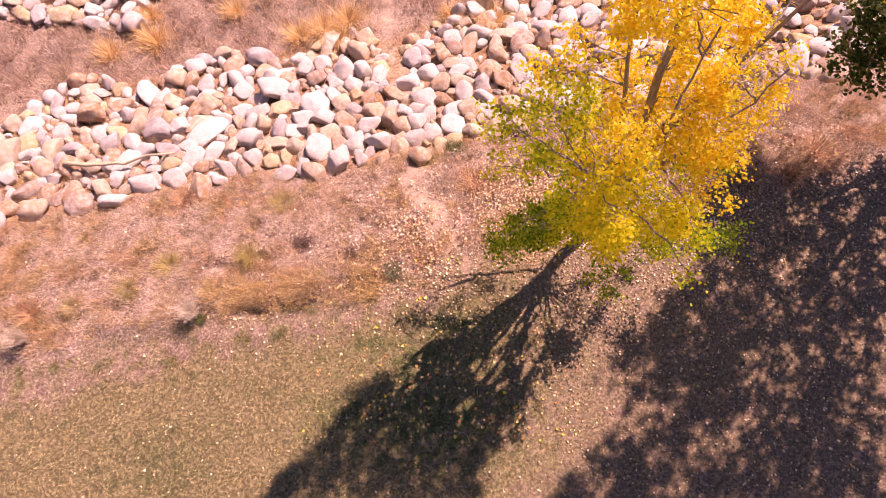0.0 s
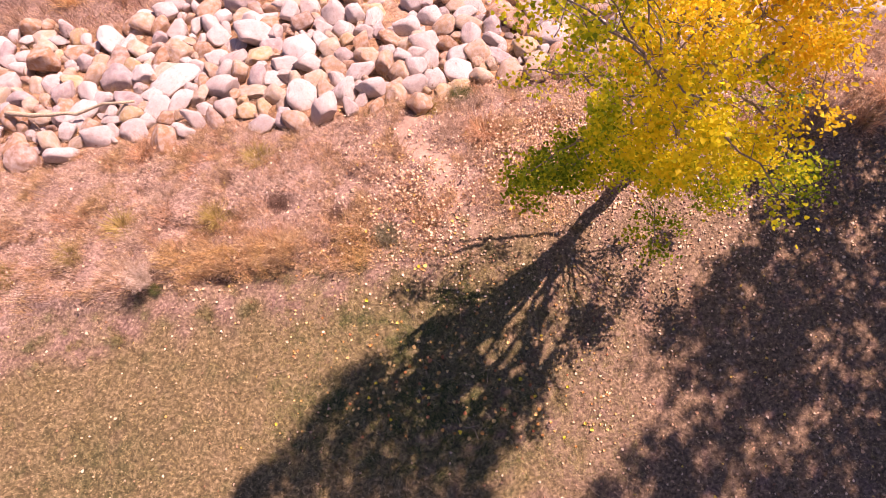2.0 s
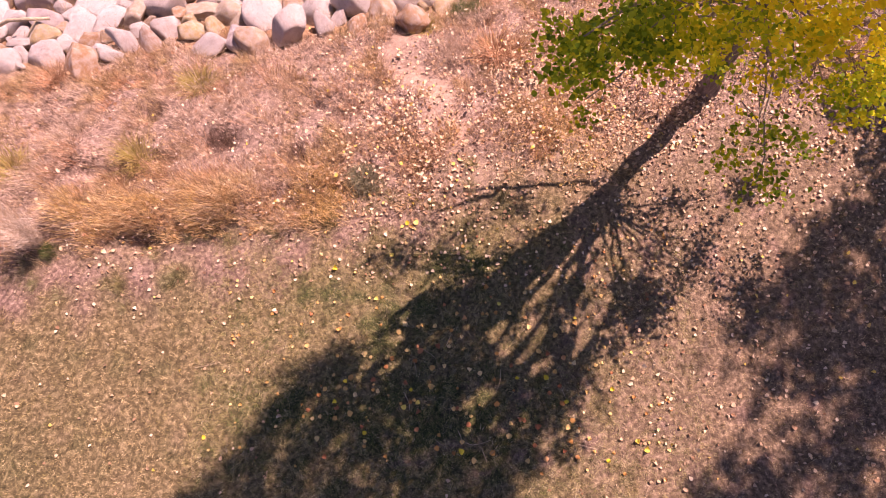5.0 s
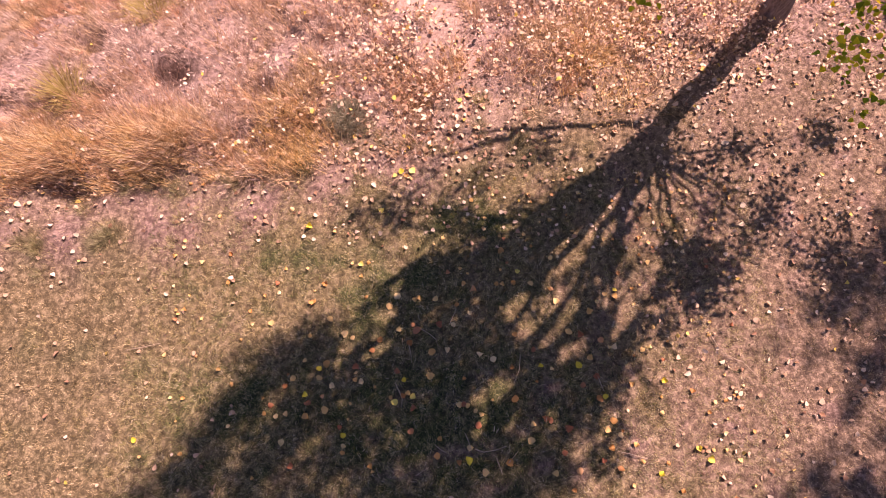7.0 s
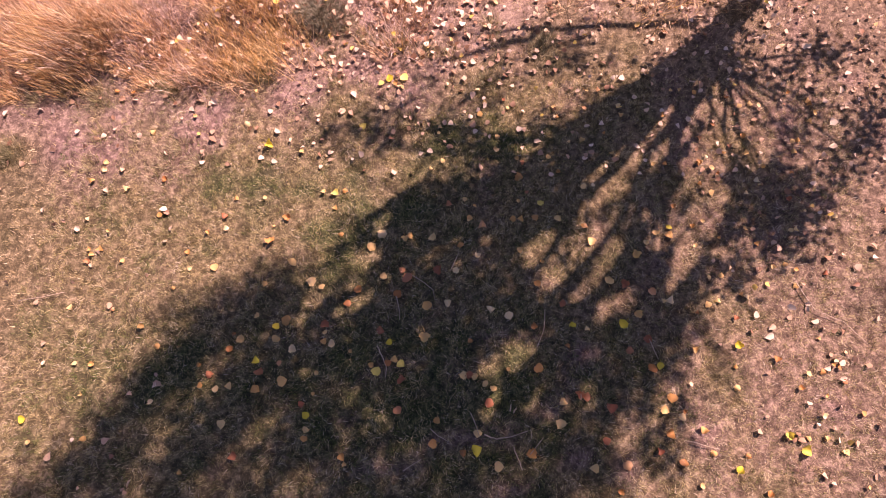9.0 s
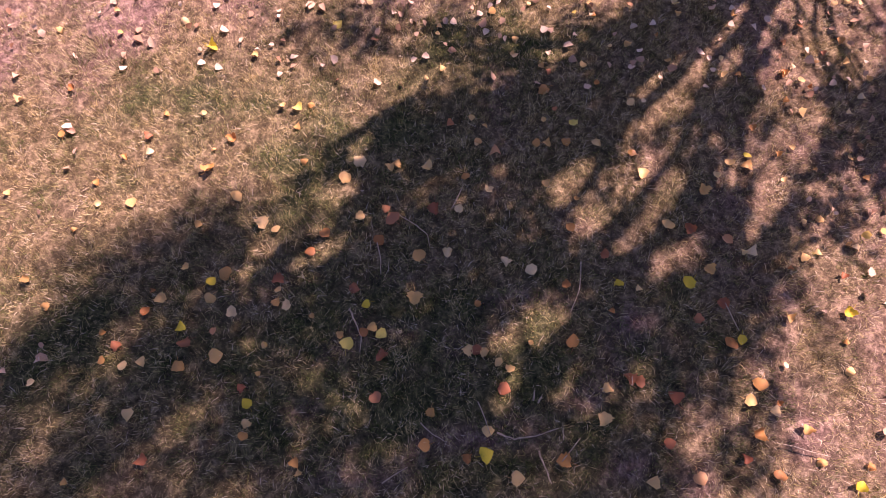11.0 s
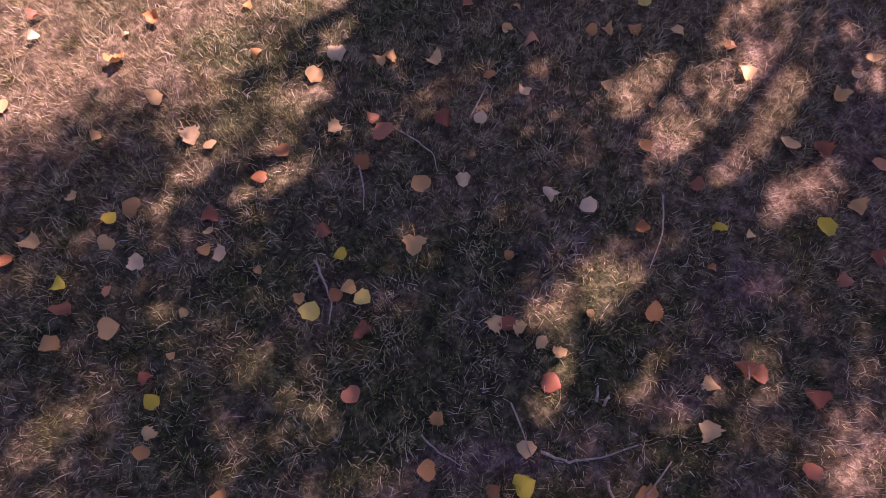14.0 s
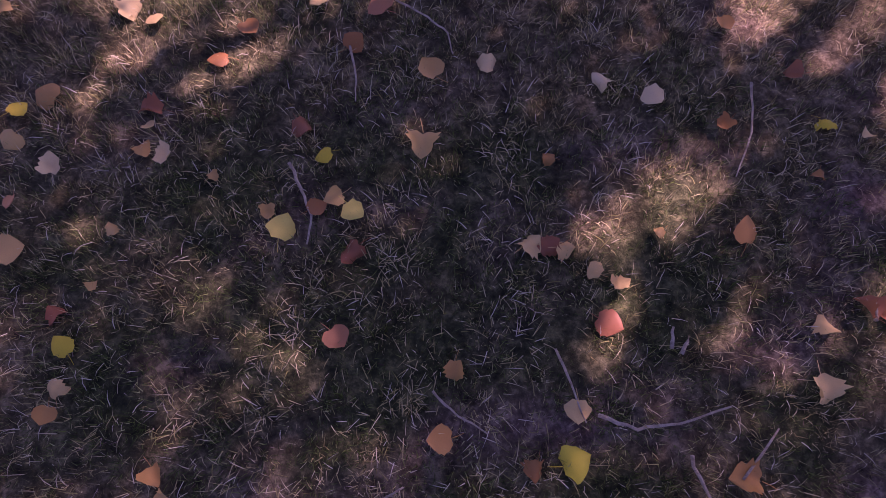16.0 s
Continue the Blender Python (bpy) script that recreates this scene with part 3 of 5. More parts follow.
def build_tree(name, base, radius, fork, tips, thick, groups, leaf, label, seed, clump=14, bare=(), sun_streaks=(), rich=1.0):
    """A tree: a trunk that forks into leaders, a branching bough to each tuft of the crown, and the leaves round it.

    groups: (material, what its leaves look like, tufts), each tuft its place, its spread and its number of leaves.
    """
    r, rng = random.Random(seed), np.random.default_rng(seed)
    foot = Vector((base[0], base[1], float(land(base[0], base[1]))))
    tree = tagged(new(name), label, "tree")
    tree.location = foot
    fork = Vector(fork) - foot
    pts = [Vector((0, 0, -0.15)), Vector((0, 0, 0.1))] + [fork * (i / 8) + Vector((0.025 * math.sin(i * 1.7), 0.025 * math.cos(i * 2.1), 0)) for i in range(1, 9)]
    v, f = tube(pts, [radius * 1.7, radius * 1.25] + [radius * (1.04 - 0.028 * i) for i in range(1, 9)], 18)
    mesh_object("trunk", v, f, M_BARK, tree)
    stems = []
    for i, (tip, out) in enumerate(tips):
        tip = Vector(tip) - foot
        mid = fork.lerp(tip, 0.45) + Vector(out)
        line = [fork * 0.985]
        for k in range(1, 15):
            g = k / 14
            line.append(fork * (1 - g) ** 2 + mid * 2 * g * (1 - g) + tip * g * g + Vector((r.gauss(0, 0.035), r.gauss(0, 0.035), 0)))
        stems.append(line)
        v, f = tube(line, [max(0.012, thick * (1.0 if i == 0 else 0.62) * (1 - 0.93 * k / 14)) for k in range(15)], 10)
        mesh_object("leader", v, f, M_BRANCH, tree)
    spots = [p for line in stems for p in line[1:]]
    for material, look_of, tufts_of in groups:
        for x, y, z, wide, number in tufts_of:
            number = int(number * rich)
            end = Vector((x, y, z)) - foot
            start = min(spots, key=lambda p: (p - end).length + 2.5 * max(0.0, p.z - end.z + 0.35 * math.hypot(p.x - end.x, p.y - end.y)))
            far = (end - start).length
            line = [start.lerp(end, k / 8) + Vector((0, 0, 0.1 * far * math.sin(3.14 * k / 8))) + Vector((r.gauss(0, 0.03), r.gauss(0, 0.03), r.gauss(0, 0.02))) * (k > 0) for k in range(9)]
            tubes = [tube(line, [(0.011 + 0.0065 * far) * (1 - 0.095 * k) for k in range(9)], 7)]
            for k in range(6):
                p, d = along(line, r.uniform(0.6, 0.98))
                b = r.uniform(0, 6.28)
                sub, rad = limb(p, (math.cos(b), math.sin(b), r.uniform(-0.4, 0.7)), wide * r.uniform(1.2, 2.2), 0.0075, r, 0.05, 5)
                tubes.append(tube(sub, rad, 5))
            hearts = np.array(end) + rng.normal(0, 1, (max(3, int(number / clump)), 3)) * wide * np.array((0.9, 0.9, 1.7))
            places = hearts[rng.integers(0, len(hearts), number)] + rng.normal(0, 1, (number, 3)) * (0.095, 0.095, 0.07)
            places = places[clear_of_streaks(places + np.array(foot), sun_streaks, rng)]
            number = len(places)
            if number < 4:
                continue
            v, f = joined(tubes)
            bough = mesh_object("bough", v, f, M_BRANCH, tree)
            foliage = many("foliage", CROWN_V, LEAF_F, places, turn_matrices(rng.normal(0, 0.5, number), rng.normal(0, 0.5, number), rng.uniform(0, 6.28, number)), leaf * rng.uniform(0.65, 1.3, (number, 1)), material)
            foliage.parent = bough
            foliage["label"] = look_of
    for a, b in bare:
        line = [Vector(a).lerp(Vector(b), k / 9) - foot + Vector((r.gauss(0, 0.02), r.gauss(0, 0.02), r.gauss(0, 0.02))) for k in range(10)]
        v, f = tube(line, [0.045 * (1 - 0.08 * k) for k in range(10)], 8)
        mesh_object("bough", v, f, M_BRANCH, tree, label="bare grey bough")
    return tree


# Each tuft: its place, fitted to the crown's outline in the camera's view and to its shadow, its spread and its number
# of leaves.
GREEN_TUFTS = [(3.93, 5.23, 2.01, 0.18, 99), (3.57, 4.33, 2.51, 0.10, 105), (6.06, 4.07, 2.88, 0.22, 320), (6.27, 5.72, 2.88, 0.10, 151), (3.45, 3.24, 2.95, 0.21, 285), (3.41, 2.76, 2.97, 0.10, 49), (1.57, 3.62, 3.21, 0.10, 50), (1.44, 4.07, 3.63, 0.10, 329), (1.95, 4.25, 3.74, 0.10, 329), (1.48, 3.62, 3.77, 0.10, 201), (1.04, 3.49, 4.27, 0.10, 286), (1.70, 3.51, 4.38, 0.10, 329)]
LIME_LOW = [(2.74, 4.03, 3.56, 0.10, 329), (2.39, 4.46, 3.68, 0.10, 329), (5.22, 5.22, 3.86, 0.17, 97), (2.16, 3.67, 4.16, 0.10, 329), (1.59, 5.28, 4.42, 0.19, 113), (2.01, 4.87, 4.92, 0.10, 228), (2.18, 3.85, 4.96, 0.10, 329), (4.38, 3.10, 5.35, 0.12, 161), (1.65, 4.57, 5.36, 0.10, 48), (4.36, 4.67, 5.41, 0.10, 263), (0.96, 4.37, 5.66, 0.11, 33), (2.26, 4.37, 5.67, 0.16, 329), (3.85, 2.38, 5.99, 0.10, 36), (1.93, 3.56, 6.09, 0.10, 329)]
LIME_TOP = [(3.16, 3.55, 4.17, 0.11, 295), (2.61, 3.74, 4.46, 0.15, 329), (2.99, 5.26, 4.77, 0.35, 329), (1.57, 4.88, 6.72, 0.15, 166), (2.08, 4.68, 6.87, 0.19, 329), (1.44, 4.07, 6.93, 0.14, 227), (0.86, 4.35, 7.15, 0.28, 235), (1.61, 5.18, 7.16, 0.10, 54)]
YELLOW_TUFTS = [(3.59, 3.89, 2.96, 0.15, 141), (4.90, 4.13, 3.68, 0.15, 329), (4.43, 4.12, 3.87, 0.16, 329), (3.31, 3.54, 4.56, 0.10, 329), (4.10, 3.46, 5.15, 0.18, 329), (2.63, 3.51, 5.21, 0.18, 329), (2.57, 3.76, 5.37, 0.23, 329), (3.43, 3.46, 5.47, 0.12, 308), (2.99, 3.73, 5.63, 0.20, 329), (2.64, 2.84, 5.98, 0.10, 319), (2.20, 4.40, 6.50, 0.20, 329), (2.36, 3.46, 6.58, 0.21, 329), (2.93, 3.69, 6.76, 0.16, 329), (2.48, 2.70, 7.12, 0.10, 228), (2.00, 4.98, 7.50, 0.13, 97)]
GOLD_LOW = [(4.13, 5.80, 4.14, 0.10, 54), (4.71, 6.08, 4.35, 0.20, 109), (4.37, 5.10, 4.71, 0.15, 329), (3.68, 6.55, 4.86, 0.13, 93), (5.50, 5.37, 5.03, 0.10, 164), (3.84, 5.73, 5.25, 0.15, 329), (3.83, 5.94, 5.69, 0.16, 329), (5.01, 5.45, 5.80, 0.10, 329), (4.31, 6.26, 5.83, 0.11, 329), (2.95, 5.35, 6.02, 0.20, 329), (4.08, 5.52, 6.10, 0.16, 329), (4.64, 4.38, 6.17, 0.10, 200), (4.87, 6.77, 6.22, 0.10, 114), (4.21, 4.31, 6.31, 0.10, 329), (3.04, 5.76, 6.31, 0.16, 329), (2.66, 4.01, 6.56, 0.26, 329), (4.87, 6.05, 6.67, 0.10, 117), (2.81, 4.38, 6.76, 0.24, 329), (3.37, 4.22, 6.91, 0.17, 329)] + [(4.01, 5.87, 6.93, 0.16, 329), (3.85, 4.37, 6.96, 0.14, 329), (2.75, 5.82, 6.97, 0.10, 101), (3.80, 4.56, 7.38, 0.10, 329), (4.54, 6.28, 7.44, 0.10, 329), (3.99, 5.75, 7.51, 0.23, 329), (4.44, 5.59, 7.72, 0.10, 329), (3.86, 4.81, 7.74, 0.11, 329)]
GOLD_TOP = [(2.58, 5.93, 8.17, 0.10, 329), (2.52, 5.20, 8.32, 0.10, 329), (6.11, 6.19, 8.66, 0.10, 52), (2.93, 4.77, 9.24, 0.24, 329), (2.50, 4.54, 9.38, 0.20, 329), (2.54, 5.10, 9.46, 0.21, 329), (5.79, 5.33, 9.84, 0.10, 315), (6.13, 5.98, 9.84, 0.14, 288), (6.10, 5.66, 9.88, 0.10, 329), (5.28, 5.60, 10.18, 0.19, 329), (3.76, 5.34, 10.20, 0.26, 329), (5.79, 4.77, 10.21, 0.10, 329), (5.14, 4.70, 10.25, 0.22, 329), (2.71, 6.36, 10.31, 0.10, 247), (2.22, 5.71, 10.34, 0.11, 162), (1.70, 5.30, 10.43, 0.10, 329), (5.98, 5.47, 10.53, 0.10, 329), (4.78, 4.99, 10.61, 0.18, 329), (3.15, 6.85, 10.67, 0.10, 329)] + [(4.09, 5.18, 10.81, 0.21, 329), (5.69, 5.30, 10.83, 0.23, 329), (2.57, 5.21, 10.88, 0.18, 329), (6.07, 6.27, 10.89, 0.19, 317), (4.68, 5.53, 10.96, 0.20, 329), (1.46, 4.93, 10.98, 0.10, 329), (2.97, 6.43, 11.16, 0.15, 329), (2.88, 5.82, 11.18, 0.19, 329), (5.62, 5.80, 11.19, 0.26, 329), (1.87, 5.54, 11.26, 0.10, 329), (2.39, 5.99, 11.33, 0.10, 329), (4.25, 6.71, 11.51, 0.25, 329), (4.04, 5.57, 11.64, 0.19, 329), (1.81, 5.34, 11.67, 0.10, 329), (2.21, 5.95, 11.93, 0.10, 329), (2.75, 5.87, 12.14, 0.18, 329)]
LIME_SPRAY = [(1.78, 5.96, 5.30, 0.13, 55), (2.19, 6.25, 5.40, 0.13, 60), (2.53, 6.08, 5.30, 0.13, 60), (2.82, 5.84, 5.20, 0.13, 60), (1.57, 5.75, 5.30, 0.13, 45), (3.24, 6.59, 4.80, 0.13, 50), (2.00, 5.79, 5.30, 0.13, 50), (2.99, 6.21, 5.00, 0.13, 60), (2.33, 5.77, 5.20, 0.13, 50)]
# Tufts added along the sun's line to shade chosen spots of the lawn.
GREEN_SHADE_TUFTS = [(4.20, 3.93, 3.10, 0.14, 80), (4.44, 3.73, 3.10, 0.14, 90), (4.77, 3.59, 3.10, 0.14, 90), (5.17, 4.13, 3.10, 0.14, 70), (4.67, 4.07, 3.10, 0.14, 80), (5.42, 4.31, 3.10, 0.14, 60), (3.93, 5.47, 3.40, 0.14, 90), (3.61, 5.29, 3.60, 0.14, 90), (4.25, 5.44, 3.20, 0.14, 80), (4.16, 5.23, 3.50, 0.14, 70), (4.23, 5.59, 2.80, 0.14, 60), (4.01, 5.49, 3.00, 0.14, 70), (5.04, 5.17, 2.60, 0.14, 120), (4.70, 5.05, 2.60, 0.10, 70), (5.56, 4.71, 2.80, 0.12, 90), (5.44, 4.49, 2.80, 0.12, 80), (4.28, 4.05, 3.00, 0.14, 110), (4.65, 3.67, 3.00, 0.16, 160)]
YELLOW_SHADE_TUFTS = [(4.94, 5.95, 6.60, 0.13, 95), (5.13, 6.29, 6.60, 0.13, 95), (5.38, 6.46, 6.60, 0.13, 95), (5.51, 6.27, 6.60, 0.13, 95), (5.72, 5.90, 6.60, 0.13, 95), (5.87, 6.20, 6.60, 0.13, 95), (4.99, 5.67, 6.60, 0.13, 95), (5.23, 5.44, 6.60, 0.13, 95), (4.54, 5.14, 6.60, 0.13, 95)]
GOLD_SHADE_TUFTS = [(5.98, 7.02, 7.40, 0.12, 75), (5.62, 6.55, 7.00, 0.12, 75), (5.22, 6.05, 6.60, 0.12, 75), (5.74, 5.92, 6.40, 0.12, 75), (4.90, 5.63, 6.40, 0.12, 75), (4.42, 4.97, 6.00, 0.12, 75), (4.21, 4.67, 5.80, 0.12, 75), (5.41, 5.44, 6.20, 0.12, 75), (4.35, 4.83, 6.00, 0.16, 170), (4.95, 5.17, 6.40, 0.16, 190), (5.10, 4.90, 6.20, 0.16, 220), (4.40, 4.35, 5.80, 0.16, 150), (4.85, 4.20, 5.60, 0.16, 200), (5.22, 5.10, 6.80, 0.16, 150), (4.58, 3.83, 5.40, 0.16, 140), (1.60, 5.25, 7.20, 0.16, 130), (1.93, 5.54, 7.40, 0.16, 120)]
# Sun streaks placed on the lawn to fit the camera's view, cut through the crown's leaves: from, to and half the width.
SUN_STREAKS_UPPER = [(2.54, 3.26, 2.21, 2.75, 0.067), (2.64, 2.95, 2.24, 2.41, 0.085), (1.93, 2.63, 1.57, 2.26, 0.152), (2.43, 2.14, 2.28, 1.85, 0.152), (2.05, 1.85, 1.89, 1.68, 0.095), (1.71, 1.95, 1.46, 1.62, 0.114), (2.61, 2.68, 2.48, 2.43, 0.133), (3.01, 2.74, 2.87, 2.52, 0.114), (0.95, 2.66, 0.79, 2.54, 0.114), (1.00, 1.69, 0.80, 1.58, 0.114), (1.33, 1.68, 1.25, 1.59, 0.085), (2.09, 3.03, 2.03, 2.93, 0.067)]
SUN_STREAKS_MIDDLE = [(0.93, 1.67, 0.84, 1.58, 0.060), (1.15, 1.49, 0.94, 1.32, 0.066), (1.27, 2.08, 1.20, 1.89, 0.047), (1.46, 2.15, 1.35, 2.03, 0.040), (1.92, 2.17, 1.61, 1.84, 0.040), (2.28, 2.35, 1.92, 1.83, 0.047), (2.27, 1.94, 2.04, 1.46, 0.053), (1.44, 1.50, 1.20, 1.18, 0.053), (1.45, 1.13, 1.39, 1.04, 0.060), (1.61, 1.21, 1.54, 1.08, 0.060), (2.19, 1.61, 1.95, 1.23, 0.047), (-0.95, 1.35, -1.12, 1.11, 0.053), (-0.70, 1.53, -0.73, 1.46, 0.040), (-0.71, 1.13, -0.74, 1.07, 0.033), (0.74, 0.72, 0.38, 0.52, 0.040), (0.47, 0.34, 0.37, 0.18, 0.040), (0.83, 0.36, 0.75, 0.23, 0.033)]
SUN_STREAKS_EDGE = [(-0.21, 2.56, -0.79, 2.14, 0.200), (-0.62, 1.52, -0.79, 1.26, 0.060), (-0.84, 1.13, -0.88, 0.99, 0.045), (-0.52, 1.91, -0.61, 1.79, 0.050), (1.60, 2.50, 1.38, 2.26, 0.055), (2.32, 2.41, 1.95, 1.84, 0.050)]
SUN_STREAKS_LOWER = [(1.92, 0.40, 1.75, 0.15, 0.027), (1.55, 0.04, 1.46, -0.07, 0.024), (0.98, 0.57, 0.89, 0.46, 0.012), (-1.16, 1.18, -1.23, 0.78, 0.032), (-0.79, 1.21, -0.82, 1.12, 0.027), (-0.53, 1.36, -0.56, 1.29, 0.027), (1.34, 1.36, 1.09, 1.13, 0.027), (0.59, 0.72, 0.39, 0.53, 0.027), (0.86, 0.39, 0.82, 0.28, 0.012), (-0.75, 0.31, -0.79, 0.24, 0.022), (-0.18, 0.18, -0.20, 0.11, 0.016), (1.23, 0.28, 1.09, 0.10, 0.018)]
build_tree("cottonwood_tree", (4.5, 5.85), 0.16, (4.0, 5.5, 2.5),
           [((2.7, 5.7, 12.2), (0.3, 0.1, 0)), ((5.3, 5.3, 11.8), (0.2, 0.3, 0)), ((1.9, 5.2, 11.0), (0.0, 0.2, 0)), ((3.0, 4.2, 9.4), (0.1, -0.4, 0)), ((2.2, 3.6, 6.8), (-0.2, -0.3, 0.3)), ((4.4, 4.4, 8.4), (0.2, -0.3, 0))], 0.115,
           [(M_GREENLEAF, "green heart-shaped leaves", GREEN_TUFTS), (M_LIMELEAF, "yellow-green heart-shaped leaves", GREEN_SHADE_TUFTS), (M_LIMELEAF, "yellow-green heart-shaped leaves", LIME_SPRAY), (M_GOLDLEAF, "golden orange heart-shaped leaves", GOLD_SHADE_TUFTS), (M_YELLOWLEAF, "bright yellow heart-shaped leaves", YELLOW_SHADE_TUFTS), (M_LIMELEAF, "yellow-green heart-shaped leaves", LIME_LOW), (M_LIMELEAF, "yellow-green heart-shaped leaves", LIME_TOP), (M_YELLOWLEAF, "bright yellow heart-shaped leaves", YELLOW_TUFTS),
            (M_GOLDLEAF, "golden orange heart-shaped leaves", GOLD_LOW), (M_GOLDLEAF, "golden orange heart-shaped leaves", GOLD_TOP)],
           0.059, "young cottonwood with golden and green autumn leaves on the bank", 4, 20, [((4.3, 6.2, 3.5), (2.0, 6.4, 4.2)), ((3.0, 6.3, 3.9), (1.9, 6.05, 4.2))], SUN_STREAKS_UPPER + SUN_STREAKS_MIDDLE + SUN_STREAKS_EDGE + SUN_STREAKS_LOWER, 1.5)
DARK_LOW = [(14.7, 9.7, 5.5, 0.36, 1000), (14.7, 9.1, 6.2, 0.35, 1000), (13.8, 10.0, 6.2, 0.34, 667), (12.8, 10.3, 6.8, 0.35, 834), (13.7, 9.2, 7.0, 0.35, 1000), (14.8, 8.5, 7.2, 0.35, 1000), (12.2, 10.2, 7.5, 0.34, 688), (14.9, 7.7, 7.8, 0.33, 1000), (13.0, 9.4, 7.8, 0.32, 1000), (13.9, 8.6, 8.0, 0.34, 981), (12.2, 9.3, 8.2, 0.33, 731), (14.2, 7.7, 8.5, 0.32, 1000), (15.2, 6.9, 9.0, 0.33, 331), (13.3, 8.2, 9.0, 0.32, 461), (12.5, 8.7, 9.0, 0.31, 1000), (11.6, 9.2, 9.2, 0.29, 541)]
DARK_MIDDLE = [(14.5, 7.0, 9.5, 0.29, 1000), (13.5, 7.4, 9.5, 0.29, 614), (12.6, 8.0, 9.8, 0.32, 1000), (15.2, 6.0, 9.8, 0.30, 532), (14.1, 6.6, 10.0, 0.28, 1000), (11.9, 8.6, 10.0, 0.29, 1000), (11.0, 9.1, 10.0, 0.28, 530), (14.8, 6.0, 10.5, 0.26, 581), (11.0, 8.5, 10.5, 0.28, 870), (11.9, 7.8, 10.5, 0.30, 1000), (13.4, 6.9, 10.5, 0.28, 439), (15.5, 5.3, 10.8, 0.27, 577), (14.0, 6.1, 10.8, 0.27, 1000), (14.8, 5.4, 11.0, 0.27, 1000), (12.7, 7.2, 11.0, 0.28, 759), (10.5, 8.6, 11.2, 0.26, 399)]
DARK_TOP = [(11.3, 7.9, 11.2, 0.27, 1000), (12.0, 7.2, 11.2, 0.26, 753), (13.3, 6.4, 11.2, 0.27, 595), (14.0, 5.7, 11.5, 0.27, 1000), (10.7, 7.9, 11.8, 0.25, 343), (12.5, 6.5, 11.8, 0.27, 175), (11.7, 7.0, 12.0, 0.27, 539), (13.3, 6.0, 12.0, 0.26, 1000), (12.5, 6.2, 12.5, 0.25, 1000), (11.0, 7.1, 12.5, 0.26, 580), (11.6, 6.4, 12.8, 0.27, 616), (10.4, 7.1, 13.0, 0.24, 281), (10.9, 6.6, 13.2, 0.25, 1000), (10.0, 6.9, 13.8, 0.26, 572)]
DARK_SIDE = [(9.8, 8.4, 4.0, 0.42, 1500), (10.2, 8.0, 4.2, 0.42, 1300), (10.5, 8.9, 4.4, 0.5, 1300), (10.1, 9.1, 4.2, 0.4, 700), (11.0, 8.2, 4.7, 0.5, 900), (16.7, 6.7, 8.8, 0.6, 700), (17.0, 8.9, 7.4, 0.6, 700), (17.4, 8.0, 8.7, 0.6, 700), (16.6, 7.7, 7.1, 0.6, 700), (16.2, 8.6, 6.0, 0.6, 600)]
build_tree("cottonwood_tree", (14.6, 8.6), 0.25, (14.3, 8.5, 2.6),
           [((12.8, 7.6, 12.8), (0, 0, 0)), ((14.6, 5.8, 11.6), (0.4, -0.2, 0)), ((11.4, 7.2, 12.8), (-0.3, 0, 0)), ((12.3, 9.8, 8.6), (-0.2, 0.5, 0)), ((16.9, 7.8, 9.2), (0.5, 0, 0)), ((14.5, 9.3, 7.0), (0.2, 0.4, 0)), ((10.8, 8.6, 4.9), (0, 0, 0.8))], 0.15,
           [(M_DARKLEAF, "dark green leaves", DARK_LOW), (M_DARKLEAF, "dark green leaves", DARK_MIDDLE), (M_DARKLEAF, "dark green leaves", DARK_TOP), (M_DARKLEAF, "dark green leaves", DARK_SIDE)],
           0.105, "tall cottonwood with dark green leaves beside the lawn", 11, 16)


# ---- grass ----
def scatter(n, x0, x1, y0, y1, rng):
    return rng.uniform(x0, x1, n), rng.uniform(y0, y1, n)


def clumped(count, box, clump, rng, chance, spread_m):
    """Places that gather in clumps, with the way out from each clump's middle."""
    x, y = scatter(count, *box, rng)
    keep = chance(x, y) > rng.uniform(0, 1, count)
    x, y = np.repeat(x[keep], clump), np.repeat(y[keep], clump)
    dx, dy = rng.normal(0, spread_m, len(x)), rng.normal(0, spread_m, len(x))
    return x + dx, y + dy, np.arctan2(dy, dx) + rng.normal(0, 0.7, len(x))


